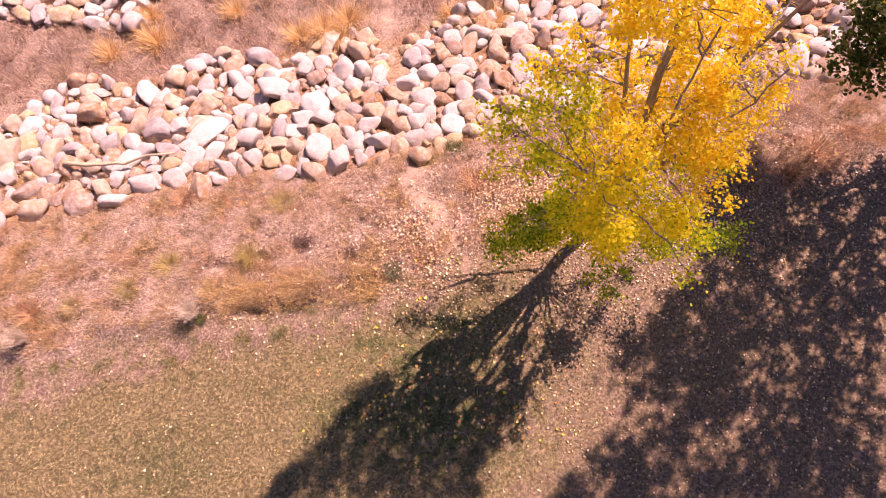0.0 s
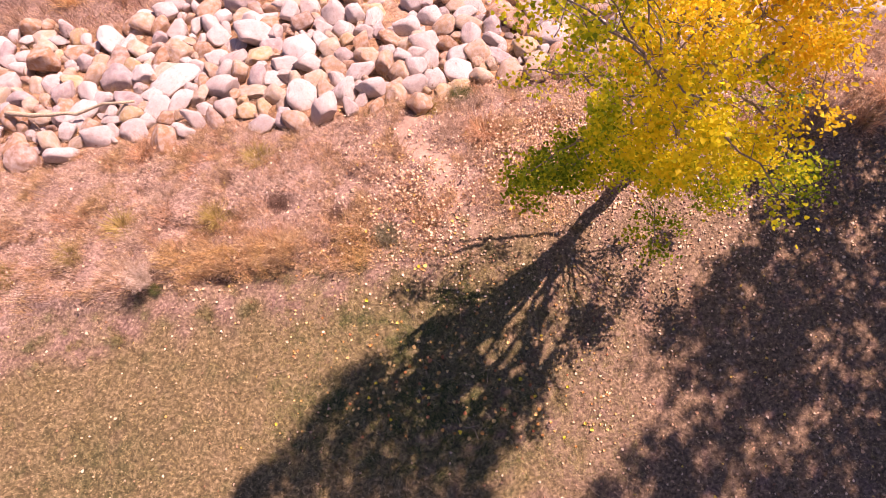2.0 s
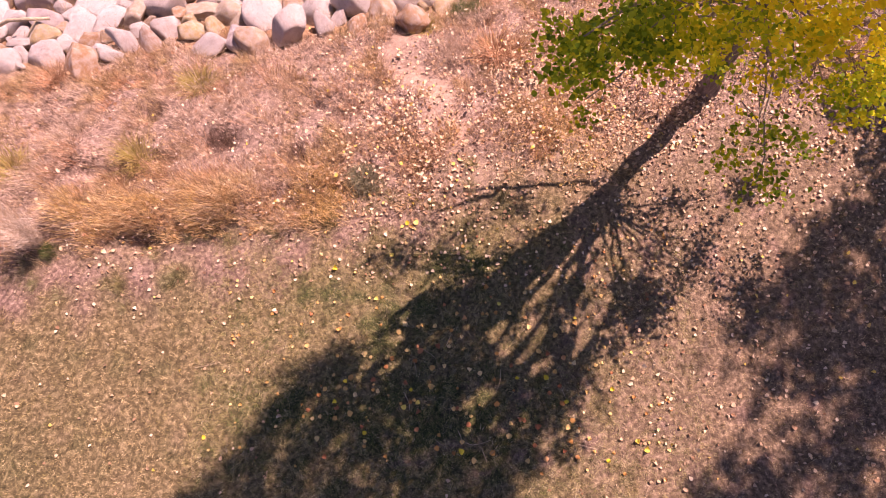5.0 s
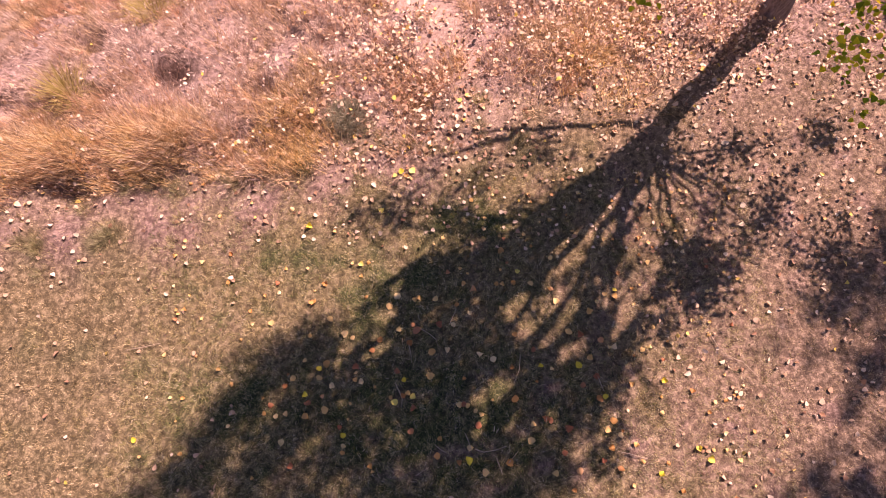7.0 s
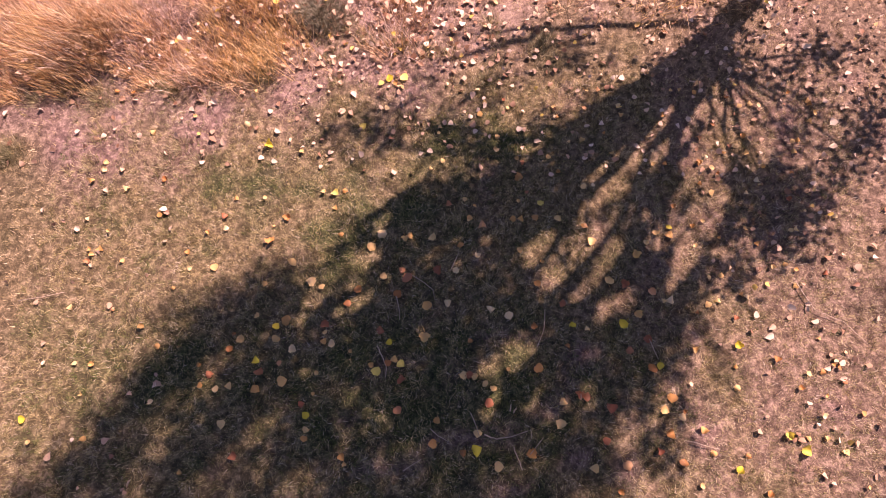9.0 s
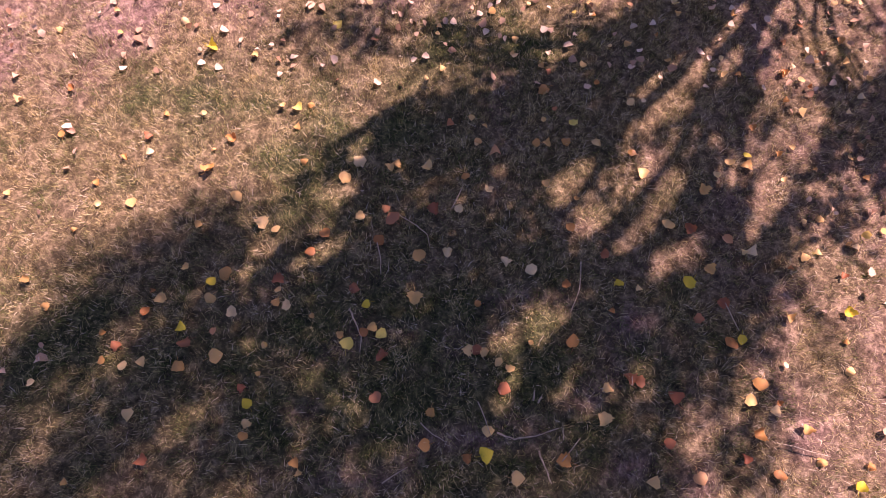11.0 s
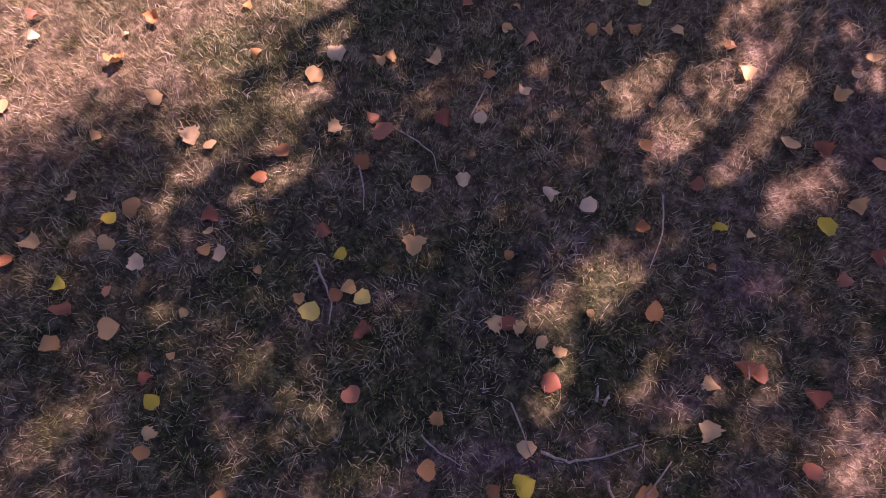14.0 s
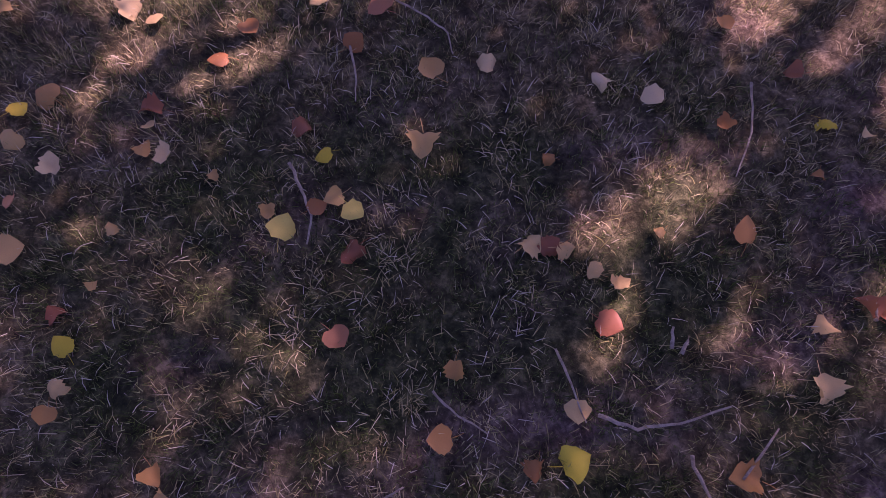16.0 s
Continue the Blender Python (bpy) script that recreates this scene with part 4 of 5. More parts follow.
def build_lawn():
    rng = np.random.default_rng(21)
    box = (-3.7, 3.9, -1.0, 3.4)
    lawn = lambda x, y: wildness(x, y) < 0.75
    inside = lambda x, y: (x > box[0]) & (x < box[1]) & (y > box[2]) & (y < box[3])
    x, y, a = clumped(30000, box, 18, rng, lambda x, y: lawn(x, y) * (1 - 0.85 * bareness(x, y)) * (1 - 0.6 * lushness(x, y)) * np.clip(0.62 - 0.3 * trodden(x, y) + 0.6 * waves(x, y, 0.24, 31) + 0.45 * waves(x, y, 0.1, 35), 0.0, 1), 0.017)
    n = len(x)
    ob = short_blades("lawn_grass", x, y, rng.uniform(0.014, 0.046, n), rng.uniform(0.0016, 0.0032, n), 0.65, M_TURF, rng, a)
    tagged(ob, "short patchy lawn grass, straw and olive", "grass", kind="stuff")
    x, y, a = clumped(30000, box, 11, rng, lambda x, y: lawn(x, y) * np.clip(0.1 + 1.2 * lushness(x, y), 0, 1) * np.clip(0.75 + 0.5 * waves(x, y, 0.17, 37), 0.1, 1), 0.014)
    n = len(x)
    ob = short_blades("lawn_green", x, y, rng.uniform(0.016, 0.044, n), rng.uniform(0.0018, 0.0034, n), 0.75, M_LUSH, rng, a)
    tagged(ob, "dark green undergrowth of the lawn", "grass", kind="stuff")
    x, y = scatter(190000, *box, rng)
    keep = lawn(x, y) & ((0.1 + 0.55 * bareness(x, y)) * np.clip(0.6 + 0.6 * waves(x, y, 0.15, 38), 0.1, 1) > rng.uniform(0, 1, len(x)))
    x, y = x[keep], y[keep]
    n = len(x)
    ob = short_blades("lawn_thatch", x, y, rng.uniform(0.012, 0.036, n), rng.uniform(0.0018, 0.0036, n), 1.3, M_THATCH, rng)
    tagged(ob, "fine dead thatch lying in the lawn", "grass", kind="stuff")
    x, y, a = clumped(15000, box, 7, rng, lambda x, y: lawn(x, y) * np.clip(0.3 + 0.9 * waves(x, y, 0.26, 34), 0.04, 1), 0.03)
    n = len(x)
    ob = blades("pale_tufts", x, y, rng.uniform(0.02, 0.06, n), rng.uniform(0.0015, 0.0027, n), 0.9, M_PALETUFT, rng, 0.014, a)
    tagged(ob, "pale bleached wisps lying on the lawn", "grass", kind="stuff")
    x, y, a = clumped(100000, (-13, 11, -3, 7), 7, rng, lambda x, y: ~inside(x, y) * lawn(x, y) * (1 - 0.7 * bareness(x, y)) * (1 - 0.3 * lushness(x, y)) * np.clip(0.7 + 0.5 * waves(x, y, 0.3, 32), 0.1, 1), 0.025)
    n = len(x)
    ob = short_blades("lawn_grass", x, y, rng.uniform(0.02, 0.05, n), rng.uniform(0.004, 0.008, n), 0.75, M_LAWN, rng, a)
    tagged(ob, "short dry lawn grass round the trees", "grass", kind="stuff")
    x, y, a = clumped(26000, (-13, 11, -3, 7), 7, rng, lambda x, y: ~inside(x, y) * lawn(x, y) * np.clip(0.02 + 0.4 * lushness(x, y), 0, 1), 0.03)
    n = len(x)
    ob = short_blades("lawn_green", x, y, rng.uniform(0.02, 0.05, n), rng.uniform(0.004, 0.008, n), 0.75, M_OLIVELAWN, rng, a)
    tagged(ob, "green grass left in patches of the dry lawn", "grass", kind="stuff")
    x, y, a = clumped(1700, (-12, 1.0, 0, 5), 230, rng, lambda x, y: (y < lawn_edge(x) + 0.1) * (y > lawn_edge(x) - 1.1) * np.clip(0.12 + 0.55 * waves(x, y, 0.5, 33), 0, 1), 0.055)
    n = len(x)
    ob = short_blades("edge_tufts", x, y, rng.uniform(0.06, 0.13, n), rng.uniform(0.0028, 0.005, n), 0.6, M_EDGE, rng, a)
    tagged(ob, "bushy little tufts along the lawn's edge", "grass", kind="stuff")


def tufts(name, count, box, per, length, spread_m, width, lean, material, rng, chance, comb=None):
    """Bunches of blades that lean outwards, or all one way."""
    x, y = scatter(count, *box, rng)
    keep = chance(x, y) > rng.uniform(0, 1, count)
    x, y = x[keep], y[keep]
    n = len(x)
    size = rng.uniform(0.6, 1.3, n) * (0.85 + 0.55 * np.clip(waves(x, y, 1.3, 77), -0.7, 1)) * (1 + 0.35 * np.exp(-np.abs(y - lawn_edge(x) - 0.4) / 0.5))
    k = per
    bx = np.repeat(x, k) + rng.normal(0, spread_m, n * k) * np.repeat(size, k)
    by = np.repeat(y, k) + rng.normal(0, spread_m, n * k) * np.repeat(size, k)
    out = np.arctan2(by - np.repeat(y, k), bx - np.repeat(x, k)) + rng.normal(0, 0.6, n * k)
    if comb is not None:
        out = np.where(rng.uniform(0, 1, n * k) < 0.35, comb + np.repeat(rng.normal(0, 0.7, n), k) + rng.normal(0, 0.4, n * k), out)
    ln = length * np.repeat(size, k) * rng.uniform(0.5, 1.2, n * k)
    return blades(name, bx, by, ln, width * rng.uniform(0.6, 1.4, n * k), lean, material, rng, toward=out)


def off_rocks(x, y):
    return 1 - 0.86 * ((y > rocks_low(x) + 0.1) & (y < rocks_high(x) - 0.2))


def build_wild_grass():
    rng = np.random.default_rng(22)
    box = (-15, 13, 1.5, 10.5)
    edge = lambda x, y: y > lawn_edge(x) + 0.3 * np.clip((-4.5 - x) / 2, 0, 1.6)
    clear = lambda x, y: 1 - sum(0.97 * np.exp(-(((x - a) / 0.24) ** 2 + ((y - b - 0.04) / 0.13) ** 2) ** 2) for a, b in HOLLOWS)
    ok = lambda x, y: clear(x, y) * edge(x, y) * (wildness(x, y) > 0.5) * off_rocks(x, y) * (pathness(x, y) < 0.2)
    under = lambda x, y: 1 - 0.6 * (np.hypot(x - 4.2, (y - 5.4) * 1.3) < 2.2)
    a = tufts("dry_grass", 34000, box, 22, 0.24, 0.08, 0.0056, 0.62, M_STRAW, rng, lambda x, y: ok(x, y) * under(x, y) * np.clip(0.55 + 0.8 * waves(x, y, 0.9, 41) + 0.35 * waves(x, y, 0.3, 46), 0.04, 1), 3.75)
    tagged(a, "dry straw-coloured wild grass on the bank", "grass", kind="stuff")
    b = tufts("rust_grass", 9000, box, 22, 0.34, 0.07, 0.0052, 0.5, M_RUST, rng, lambda x, y: ok(x, y) * under(x, y) * np.clip(waves(x, y, 1.4, 42) * 1.6 + 0.1 + 0.5 * (x > 7.5), 0, 1), 3.75)
    tagged(b, "rust-coloured dry bunch grass on the bank", "grass", kind="stuff")
    h = tufts("fringe_grass", 9000, (-11, 0.2, 1.2, 5.2), 26, 0.3, 0.07, 0.0054, 0.42, M_FRINGE, rng, lambda x, y: np.maximum(0.8 * np.exp(-((y - lawn_edge(x) - 0.45) / 0.34) ** 2) * np.clip((x + 7.2) / 1.2, 0.06, 1) * np.clip(0.4 + 0.9 * waves(x, y, 1.6, 47), 0, 1), np.exp(-((y - 3.55 - 0.1 * (x + 3.5)) / 0.36) ** 4 - ((x + 3.65) / 2.0) ** 6)), 3.75)
    tagged(h, "tall rusty fringe of dry grass along the lawn", "grass", kind="stuff")
    c = tufts("green_weeds", 900, box, 16, 0.16, 0.08, 0.007, 0.6, M_WEED, rng, lambda x, y: ok(x, y) * np.clip(waves(x, y, 1.9, 43) * 1.5 - 0.3, 0, 1))
    tagged(c, "low green weeds among dry grass", "weeds", kind="stuff")
    k = tufts("golden_grass", 1500, (0.6, 3.6, 4.2, 8.2), 24, 0.2, 0.08, 0.0056, 0.75, M_FRINGE, rng, lambda x, y: np.exp(-((x - 2.0) / 1.0) ** 4 - ((y - 5.6) / 1.2) ** 4) * (pathness(x, y) < 0.2) * np.clip(0.5 + 0.8 * waves(x, y, 0.7, 49), 0.05, 1))
    tagged(k, "golden brown dry grass beside the trodden path", "grass", kind="stuff")
    g = tufts("stone_grass", 1500, (-15, 9, 5.6, 16), 26, 0.34, 0.06, 0.009, 0.5, M_FRINGE, rng, lambda x, y: (off_rocks(x, y) < 0.5) * np.clip(0.35 + 0.7 * waves(x, y, 1.3, 48), 0, 1))
    tagged(g, "dry orange grass growing between the stones", "grass", kind="stuff")
    far = (-19, 16, 11, 19)
    d = tufts("far_dry_grass", 5200, far, 18, 0.42, 0.12, 0.012, 0.55, M_BRUSH, rng, lambda x, y: off_rocks(x, y) * (pathness(x, y) < 0.2) * np.clip(waves(x, y, 1.6, 44) + 0.55, 0.05, 1))
    tagged(d, "rusty brush beyond the stones", "grass", kind="stuff")
    e = tufts("far_straw", 3600, far, 14, 0.26, 0.12, 0.012, 0.65, M_STRAW, rng, lambda x, y: off_rocks(x, y) * (pathness(x, y) < 0.2) * 0.7)
    tagged(e, "pale dry grass beyond the stones", "grass", kind="stuff")


build_lawn()
build_wild_grass()


# ---- fallen leaves ----
LITTER_F = LEAF_F
LITTER_V = [(0, -0.4, 0), (0.42, -0.2, 0.1), (0.32, 0.2, 0.09), (0, 0.6, 0.08), (-0.3, 0.2, 0.05), (-0.42, -0.22, 0.14)]
FOLDED_V = [(0, -0.42, 0), (0.26, -0.2, 0.3), (0.2, 0.16, 0.26), (0.05, 0.56, 0.04), (-0.34, 0.2, 0.2), (-0.36, -0.24, 0.05)]
CURLED_V = [(0.04, -0.36, 0.16), (0.42, -0.16, -0.04), (0.22, 0.22, 0.16), (-0.06, 0.4, 0.34), (-0.38, 0.16, 0.1), (-0.3, -0.28, 0.24)]


def build_litter():
    rng = np.random.default_rng(51)
    x, y = scatter(330000, -13, 14, -3, 9.5, rng)
    d = np.hypot((x - 2.7) / 1.15, y - 6.1)
    chance = np.clip(0.75 - d / 2.7, 0.005, 0.6) + 0.034 * np.exp(-np.clip(d - 2.4, 0, 9) / 1.8) + 0.03 * np.exp(-((y - lawn_edge(x)) / 0.8) ** 2) * (x > -6) + 0.018 * np.clip((x - 1) / 4, 0, 1) * (y < 8.5) + 0.06 * np.clip((x - 4.5) / 1.5, 0, 1) * np.clip((11.5 - x) / 3, 0, 1) * np.clip((y - 2.5) / 2, 0, 1) + 0.3 * np.exp(-((x + 0.5) / 1.3) ** 2 - ((y - 5.0) / 1.3) ** 2)
    near = (np.abs(x) < 2.3) & (y > -0.5) & (y < 2.3)
    chance = chance * (1 - 0.6 * (pathness(x, y) > 0.3))
    keep = (chance > rng.uniform(0, 1, len(x))) & ~near & (y < rocks_low(x) + 0.4)
    x, y = x[keep], y[keep]
    n = len(x)
    size = np.where(d[keep] > 2.3, rng.uniform(0.046, 0.08, n), rng.choice((0.03, 0.042, 0.052, 0.062, 0.074), n) * rng.uniform(0.85, 1.15, n)).reshape(-1, 1)
    lift = 0.025 + rng.uniform(0.04, 0.2, n) * (wildness(x, y) > 0.5) * (pathness(x, y) < 0.3)
    spots, kind = np.stack([x, y, land(x, y) + lift], -1), rng.integers(0, 3, n)
    for k, (shape, text) in enumerate(((LITTER_V, "dry tan and yellow cottonwood leaves strewn over the grass"), (FOLDED_V, "folded dry tan cottonwood leaves strewn over the grass"), (CURLED_V, "curled brown cottonwood leaves strewn over the grass"))):
        mine = kind == k
        m = int(mine.sum())
        ob = many("fallen_leaves", shape, LITTER_F, spots[mine], turn_matrices(rng.normal(0, 0.5, m), rng.normal(0, 0.5, m), rng.uniform(0, 6.28, m)), size[mine] * rng.uniform(0.75, 1.15, (m, 1)), M_LITTER)
        tagged(ob, text, "leaves", kind="stuff")
    x, y = scatter(26000, -15, 12, 1, 9.5, rng)
    keep = (wildness(x, y) > 0.4) & (y < rocks_low(x)) & (pathness(x, y) < 0.4) & (np.clip(0.35 + 0.5 * waves(x, y, 1.1, 52) + 0.3 * (x > -5), 0.1, 1) > rng.uniform(0, 1, len(x)))
    x, y = x[keep], y[keep]
    n = len(x)
    ob = many("grass_chaff", LITTER_V, LITTER_F, np.stack([x, y, land(x, y) + rng.uniform(0.04, 0.22, n)], -1),
              turn_matrices(rng.normal(0, 0.6, n), rng.normal(0, 0.6, n), rng.uniform(0, 6.28, n)), rng.uniform(0.016, 0.036, (n, 1)), M_CHAFF)
    tagged(ob, "small pale bits of chaff and leaf caught in the dry grass", "chaff", kind="stuff")


LEAF_MESHES = {}


def leaf_mesh(material, k):
    if (material.name, k) not in LEAF_MESHES:
        v, f = leaf_shape(10, 9, (0.45, -0.45, 0.9, 0.15, -0.6, 1.1, 0.7)[k], (0.4, 0.9, -0.4, 0.2, 1.2, 0.7, -0.7)[k], True, (0.07, 0.12, 0.1, 0.06, 0.14, 0.18, 0.16)[k], k)
        me = bpy.data.meshes.new("fallen_leaf")
        me.from_pydata(v, [], f)
        me.polygons.foreach_set("use_smooth", [True] * len(me.polygons))
        me.materials.append(material)
        LEAF_MESHES[material.name, k] = me
    return LEAF_MESHES[material.name, k]


def drop_leaf(x, y, material, label, r, size=None):
    k = r.randrange(7)
    size = size or r.uniform(0.052, 0.082)
    ob = new("fallen_leaf", leaf_mesh(material, k))
    flip = 180 if r.random() < 0.3 else 0
    ob.matrix_world = pose(x, y, float(land(x, y)) + 0.028, flip + r.uniform(-24, 24), r.uniform(-24, 24), r.uniform(0, 360)) @ Matrix.Diagonal((size * r.uniform(0.9, 1.15), size, size, 1))
    tagged(ob, label, "leaf", "fallen leaves on the lawn")


YELLOW_AT = [(-0.46, 0.73), (-0.35, 0.55), (1.11, 0.93), (1.54, 0.93), (0.86, 2.03), (-1.58, 0.54), (-1.11, 0.11), (1.82, 0.59), (-1.04, 2.10), (-0.55, 0.48), (2.01, 1.83),
             (-1.44, 0.84), (0.29, -0.12), (-0.83, 2.80), (-0.46, 3.36), (-0.60, 3.35), (-1.72, 2.58), (-3.44, 0.02), (2.81, 0.06), (2.93, -0.06), (2.37, -0.21), (2.50, 0.78)]
ORANGE_AT = [(-0.54, 0.83), (-1.02, 0.86), (-1.15, 0.20), (-0.36, 0.17), (0.23, 0.47), (1.13, 0.33), (1.20, 0.32), (1.39, 0.23), (1.34, -0.02), (1.75, -0.09), (1.58, 0.71), (1.74, 0.81),
             (0.33, 1.81), (1.03, 1.10), (1.58, 1.29), (1.80, 1.22), (-0.34, 0.42), (-1.95, 0.42), (-1.54, 0.46), (0.39, 0.25), (-0.06, 1.38), (-0.38, 1.37), (-0.33, 1.30), (1.49, -0.20), (-1.67, -0.22)]
TAN_AT = [(-0.16, 0.78), (0.40, 1.03), (0.81, 1.27), (1.44, 1.31), (0.13, 1.62), (-0.54, 1.31), (-0.41, 1.15), (-0.15, 1.05), (0.03, 1.08), (0.56, 0.98), (0.81, 0.54), (0.17, 0.47), (-0.03, 0.10), (0.30, 0.01), (1.01, 0.28),
          (1.89, 0.33), (1.82, 0.23), (1.85, 0.05), (-1.55, 0.31), (-1.88, 0.30), (-2.02, 0.33), (-1.73, 0.72), (-1.81, 0.63), (-1.28, 0.65), (-1.36, 0.89), (-1.43, 0.73), (-0.94, 0.70), (-1.02, 0.72),
          (-1.08, 1.20), (-1.36, 1.42), (-0.58, 1.70), (-0.33, 1.69), (-0.12, 1.68)]
PALE_AT = [(-0.41, 0.59), (-0.46, 0.55), (0.68, 1.88), (0.81, 1.90), (1.02, 1.89), (0.67, 2.29), (1.69, 1.56), (1.31, 1.68), (1.97, 1.15), (1.67, 1.02), (-1.34, 0.38), (-1.79, 0.02), (-0.79, -0.20), (-0.06, -0.08), (0.19, -0.14), (0.74, -0.14),
           (0.97, 0.10), (2.12, 0.73), (1.96, 0.18), (0.47, -0.24), (1.23, -0.22), (1.76, 0.57), (-0.84, 1.06), (-0.76, 1.18), (-1.18, 1.24), (-0.66, 1.58), (-1.58, 1.60), (-2.06, 1.36), (-1.45, 1.84), (2.01, 1.75),
           (0.28, 1.51), (0.10, 1.37), (1.94, -0.17)]


def build_leaves():
    r = random.Random(61)
    for spots, material, label in ((YELLOW_AT, M_YELLOW, "bright yellow fallen cottonwood leaf on the lawn"), (ORANGE_AT, M_ORANGE, "rusty orange fallen cottonwood leaf on the lawn"),
                                   (TAN_AT, M_TAN, "dry tan fallen cottonwood leaf on the lawn"), (PALE_AT, M_TAN, "curled pale brown fallen leaf on the lawn")):
        for x, y in spots:
            drop_leaf(x, y, material, label, r)
    for _ in range(480):
        x, y = r.uniform(-3.4, 3.6), r.uniform(-0.5, 3.3)
        if r.random() > (0.22 if abs(x) < 1.9 and y < 1.5 else 0.5 + 0.07 * x) or wildness(x, y) > 0.6:
            continue
        drop_leaf(x, y, M_TAN if r.random() < 0.9 else M_ORANGE, "small dry brown leaf in the grass", r, r.uniform(0.03, 0.055))


TWIGS = [
    [(-0.56, 0.69), (-0.51, 0.60), (-0.47, 0.52), (-0.47, 0.43)], [(-0.30, 1.33), (-0.17, 1.25), (-0.10, 1.19), (-0.08, 1.11)], [(-0.09, 0.04), (-0.02, -0.02), (0.06, -0.06)],
    [(0.35, -0.00), (0.45, -0.03), (0.57, -0.01), (0.71, 0.04)], [(0.59, -0.09), (0.63, -0.19), (0.66, -0.26)], [(-0.42, 1.13), (-0.39, 1.02), (-0.38, 0.92)],
    [(0.87, 1.04), (0.86, 0.87), (0.80, 0.72)], [(0.24, 0.17), (0.28, 0.08), (0.32, -0.02)], [(0.72, -0.14), (0.83, -0.01)], [(0.05, 1.37), (0.12, 1.54)], [(-0.29, -0.29), (-0.15, -0.20)],
    [(1.75, 0.81), (1.81, 0.64)], [(3.07, 1.35), (3.20, 1.10), (3.42, 1.00), (3.58, 0.81)], [(1.97, -0.00), (2.23, -0.06)], [(-3.71, 1.00), (-3.33, 1.09)],
]


def build_twig(line, radius, name, label, r, lift=0.032):
    pts = []
    for i in range(len(line) - 1):
        for k in range(4):
            f = k / 4
            x, y = (line[i][c] * (1 - f) + line[i + 1][c] * f for c in (0, 1))
            pts.append((x + r.gauss(0, radius * 0.35), y + r.gauss(0, radius * 0.35)))
    pts.append(line[-1])
    pts = [(x, y, float(land(x, y)) + lift + r.gauss(0, radius * 0.4)) for x, y in pts]
    v, f = tube(pts, [radius * (1 - 0.55 * i / len(pts)) * r.uniform(0.85, 1.15) for i in range(len(pts))], 7)
    ob = mesh_object(name, v, f, M_TWIG)
    return tagged(ob, label, name)


def build_twigs():
    r = random.Random(71)
    for i, line in enumerate(TWIGS):
        build_twig(line, 0.0055 if i in (0, 3, 4) else 0.004, "twig", "thin pale dry twig lying in the grass", r)
    for x, y, a in ((1.15, 0.32, 1.5), (0.605, 0.2, 1.1), (0.57, 0.22, 1.4)):
        build_twig([(x - 0.03 * math.cos(a), y - 0.03 * math.sin(a)), (x + 0.03 * math.cos(a), y + 0.03 * math.sin(a))], 0.006, "stick", "short pale broken stick in the grass", r)
    build_twig([(-12.0, 8.05), (-10.9, 8.0), (-10.0, 8.05), (-8.4, 8.3)], 0.07, "driftwood_branch", "long weathered branch lying across the stones", r, 0.5)


def build_shrub(name, x, y, stems, length, material, label, seed, flat=0.75, tall=0.0):
    """A bush: stems that fan out from the foot, and short twigs on its dome or up its tall stems."""
    rng = np.random.default_rng(seed)
    bush = tagged(new(name), label, "shrub")
    n = stems // 3
    bx, by = x + rng.normal(0, 0.05, n), y + rng.normal(0, 0.05, n)
    blades("stems", bx, by, (tall or length) * rng.uniform(0.5, 1.0, n), np.full(n, 0.006), 0.3 if tall else flat, material, rng).parent = bush
    n = stems * 6
    a, q = rng.uniform(0, 6.283, n), rng.uniform(0, 1, n) ** 0.55 * length * 0.72 * (1 + 0.3 * np.sin(3 * rng.uniform(0, 6.283, n)))
    up = length * 0.5 * np.sqrt(np.clip(1 - (q / (length * 0.8)) ** 2, 0, 1)) * rng.uniform(0.35, 1.05, n)
    if tall:
        f = rng.uniform(0.15, 1, n)
        stem = rng.integers(0, 40, n)
        a, up = stem * 2.4 + rng.normal(0, 0.12, n), f * tall * (0.6 + 0.4 * np.sin(stem * 1.7) ** 2)
        q = up * (0.12 + 0.3 * np.cos(stem * 3.1) ** 2) + np.abs(rng.normal(0, 0.035, n))
    blades("brushwood", x + np.cos(a) * q, y + np.sin(a) * q, rng.uniform(0.03, 0.1, n), rng.uniform(0.003, 0.007, n), 0.8, material, rng, up, a + rng.normal(0, 0.9, n)).parent = bush
    return bush


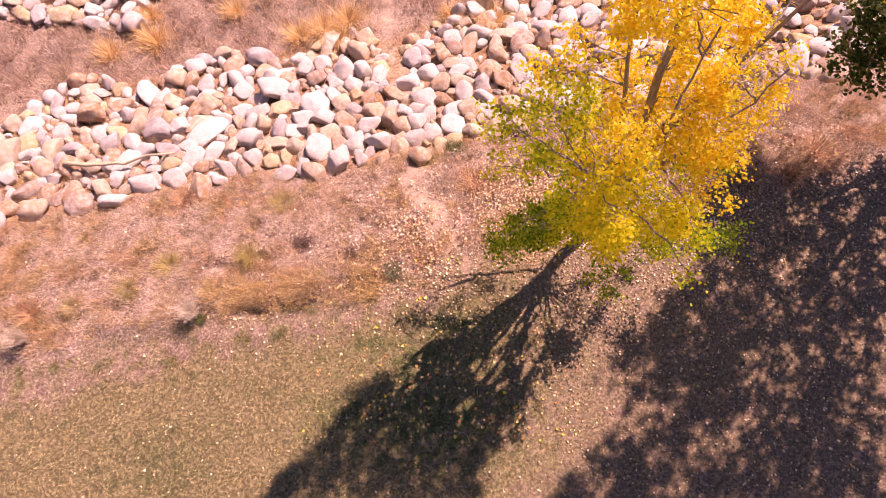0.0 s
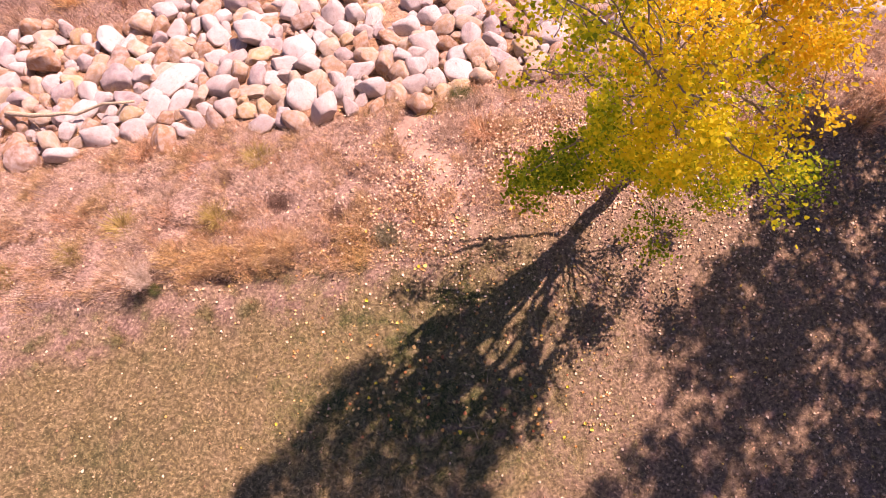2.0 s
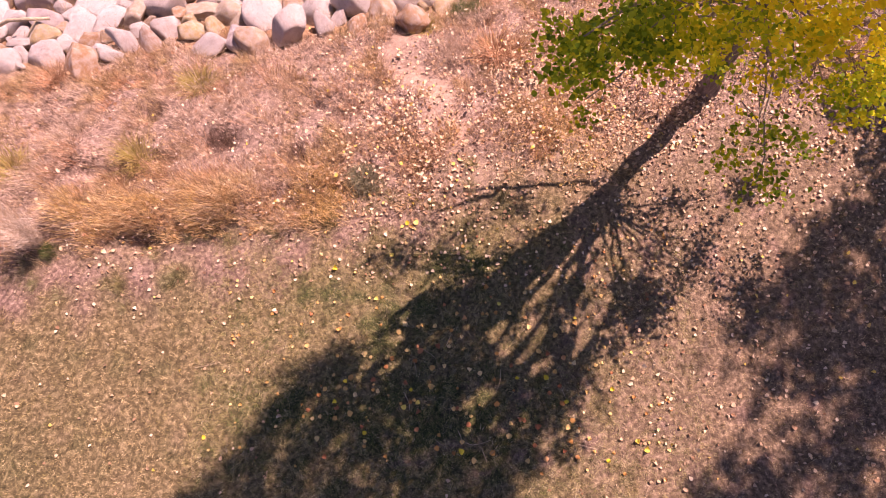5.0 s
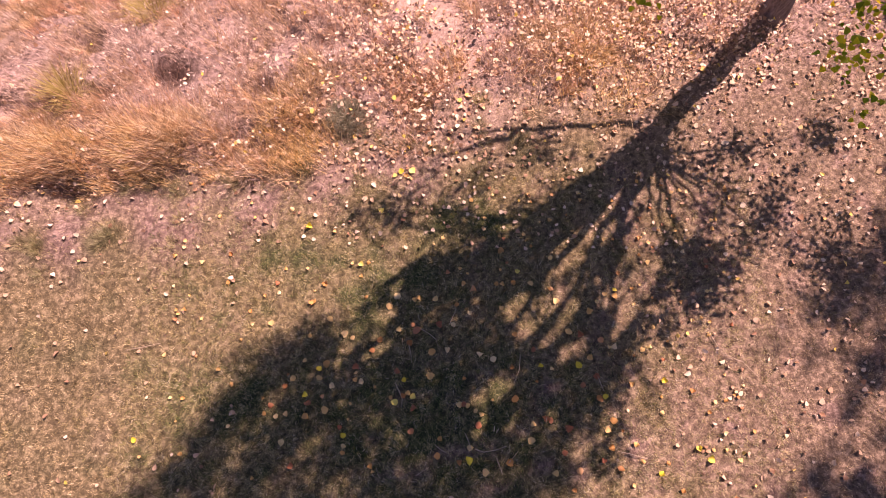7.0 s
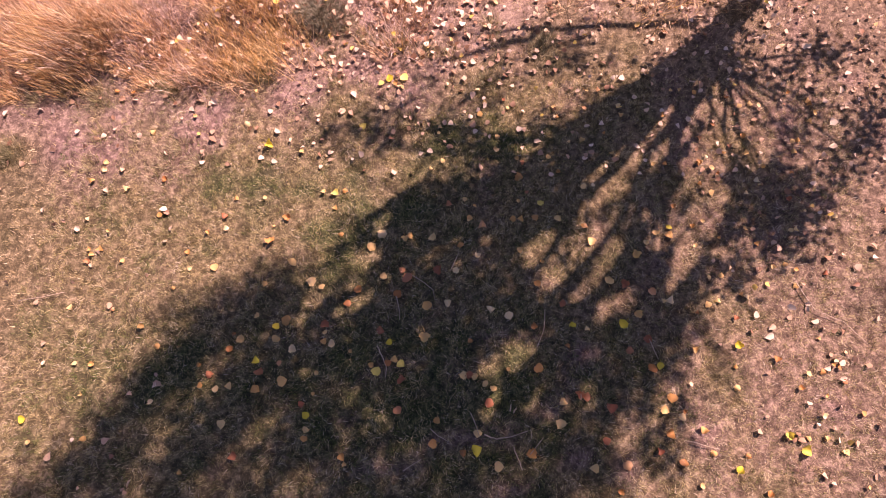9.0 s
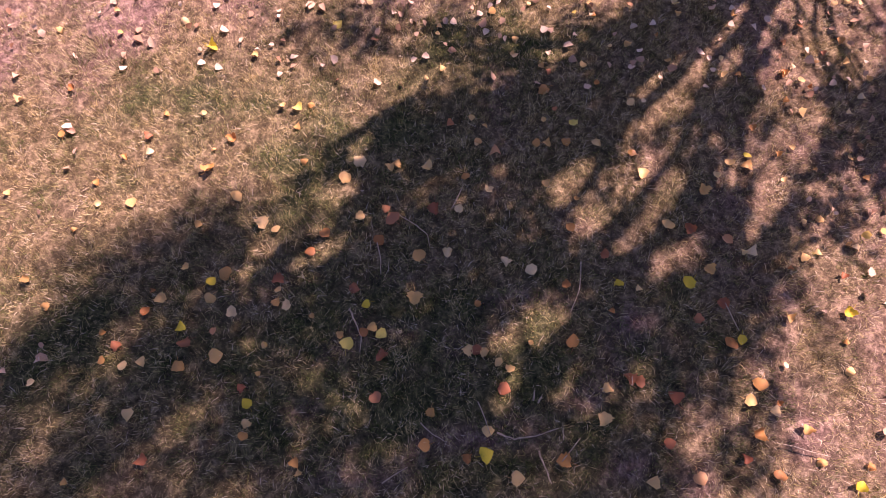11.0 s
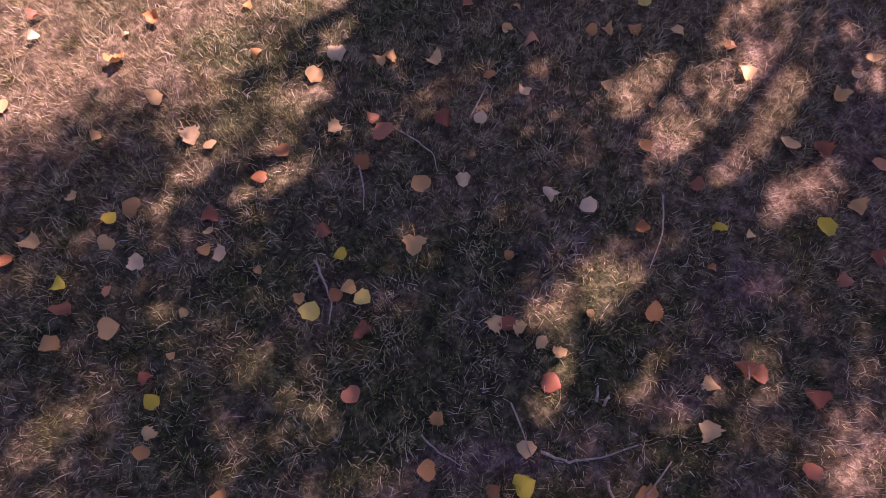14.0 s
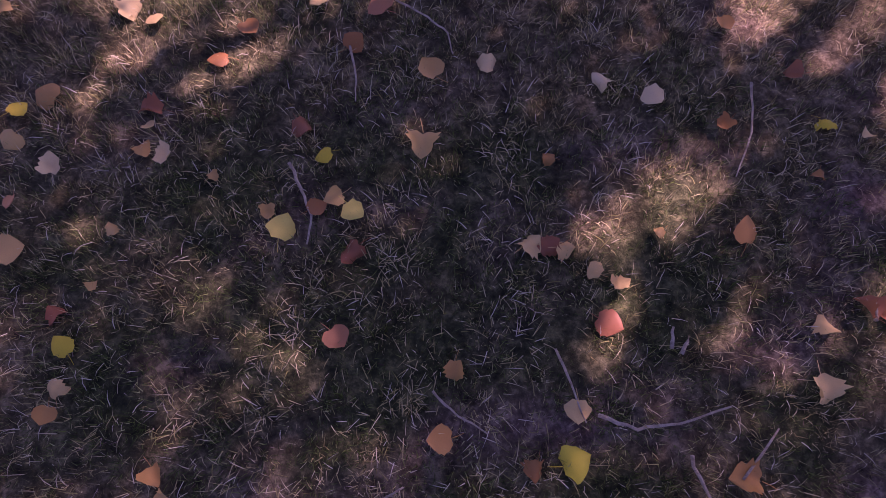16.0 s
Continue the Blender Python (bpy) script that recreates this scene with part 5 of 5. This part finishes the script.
def build_bunch(x, y, height, material, label, seed):
    """A bunch of tall dry grass that fans out from its foot."""
    rng = np.random.default_rng(seed)
    n = 420
    a, d = rng.uniform(0, 6.283, n), np.abs(rng.normal(0, 0.17, n)) * height / 0.45
    ob = blades("tussock", x + np.cos(a) * d, y + np.sin(a) * d, height * rng.uniform(0.5, 1.15, n), rng.uniform(0.006, 0.011, n) * height / 0.45, 0.75, material, rng, toward=a + rng.normal(0, 0.4, n))
    tagged(ob, label, "tussock", "tall tussocks on the bank")


OLIVE_TUFTS = [(-9.87, 3.15), (-5.33, 4.56), (-4.67, 6.33), (-0.41, 7.75), (-14.69, 9.12), (-7.51, 4.34), (-8.44, 3.61)]
RUST_TUFTS = [(-7.71, 6.60), (-11.98, 4.73), (0.91, 6.79), (-10.9, 14.1), (-11.3, 15.3), (-12.5, 13.6), (-4.5, 14.5), (-3.6, 14.9), (-3.9, 14.0), (-8.0, 15.5), (-5.4, 14.2), (10.54, 7.55), (11.64, 8.10), (9.75, 6.84), (-10.89, 2.92), (1.83, 14.66), (0.34, 15.02)]


def build_bunches():
    for i, (x, y) in enumerate(OLIVE_TUFTS):
        build_bunch(x, y, 0.34 + 0.05 * (i % 3), M_OLIVE, "olive yellow tussock standing on the dry bank", 200 + i)
    for i, (x, y) in enumerate(RUST_TUFTS):
        build_bunch(x, y, (0.42 + 0.06 * (i % 4)) * (1.35 if y > 12 else 1), M_TUSSOCK if y > 12 else M_RUST, "rust orange dry tussock standing on the bank", 300 + i)


build_leaves()
build_bunches()
build_twigs()
build_shrub("sage_bush", -6.5, 2.95, 460, 0.6, M_SAGE, "pale cream dry sage bush at the lawn's edge", 81, tall=1.0)
build_shrub("sage_bush", -10.85, 2.25, 460, 0.6, M_SAGE, "pale dry sage bush with green shoots at the lawn's edge", 82, tall=0.9)
# Added at the sage bush's foot, where mostly its dark shadow shows.
build_shrub("weed_plant", -6.35, 2.8, 120, 0.18, M_WEED, "dark green weed added in the shadow under a sage bush", 83)
build_shrub("weed_plant", -1.35, 4.1, 420, 0.36, M_GREYWEED, "grey-green weed beside the trodden path", 84)
# Dark brown tufts added to darken the hollows.
for i, (x, y) in enumerate(HOLLOWS[:4]):
    build_shrub("hollow_tuft", x, y, 170, 0.3 if i < 2 else 0.24, M_DARKTUFT, "dark brown tuft added to darken a hollow of the grass", 90 + i)
build_shrub("weed_plant", 0.35, 8.2, 300, 0.5, M_WEED, "olive green bush below the stones", 85)
build_litter()
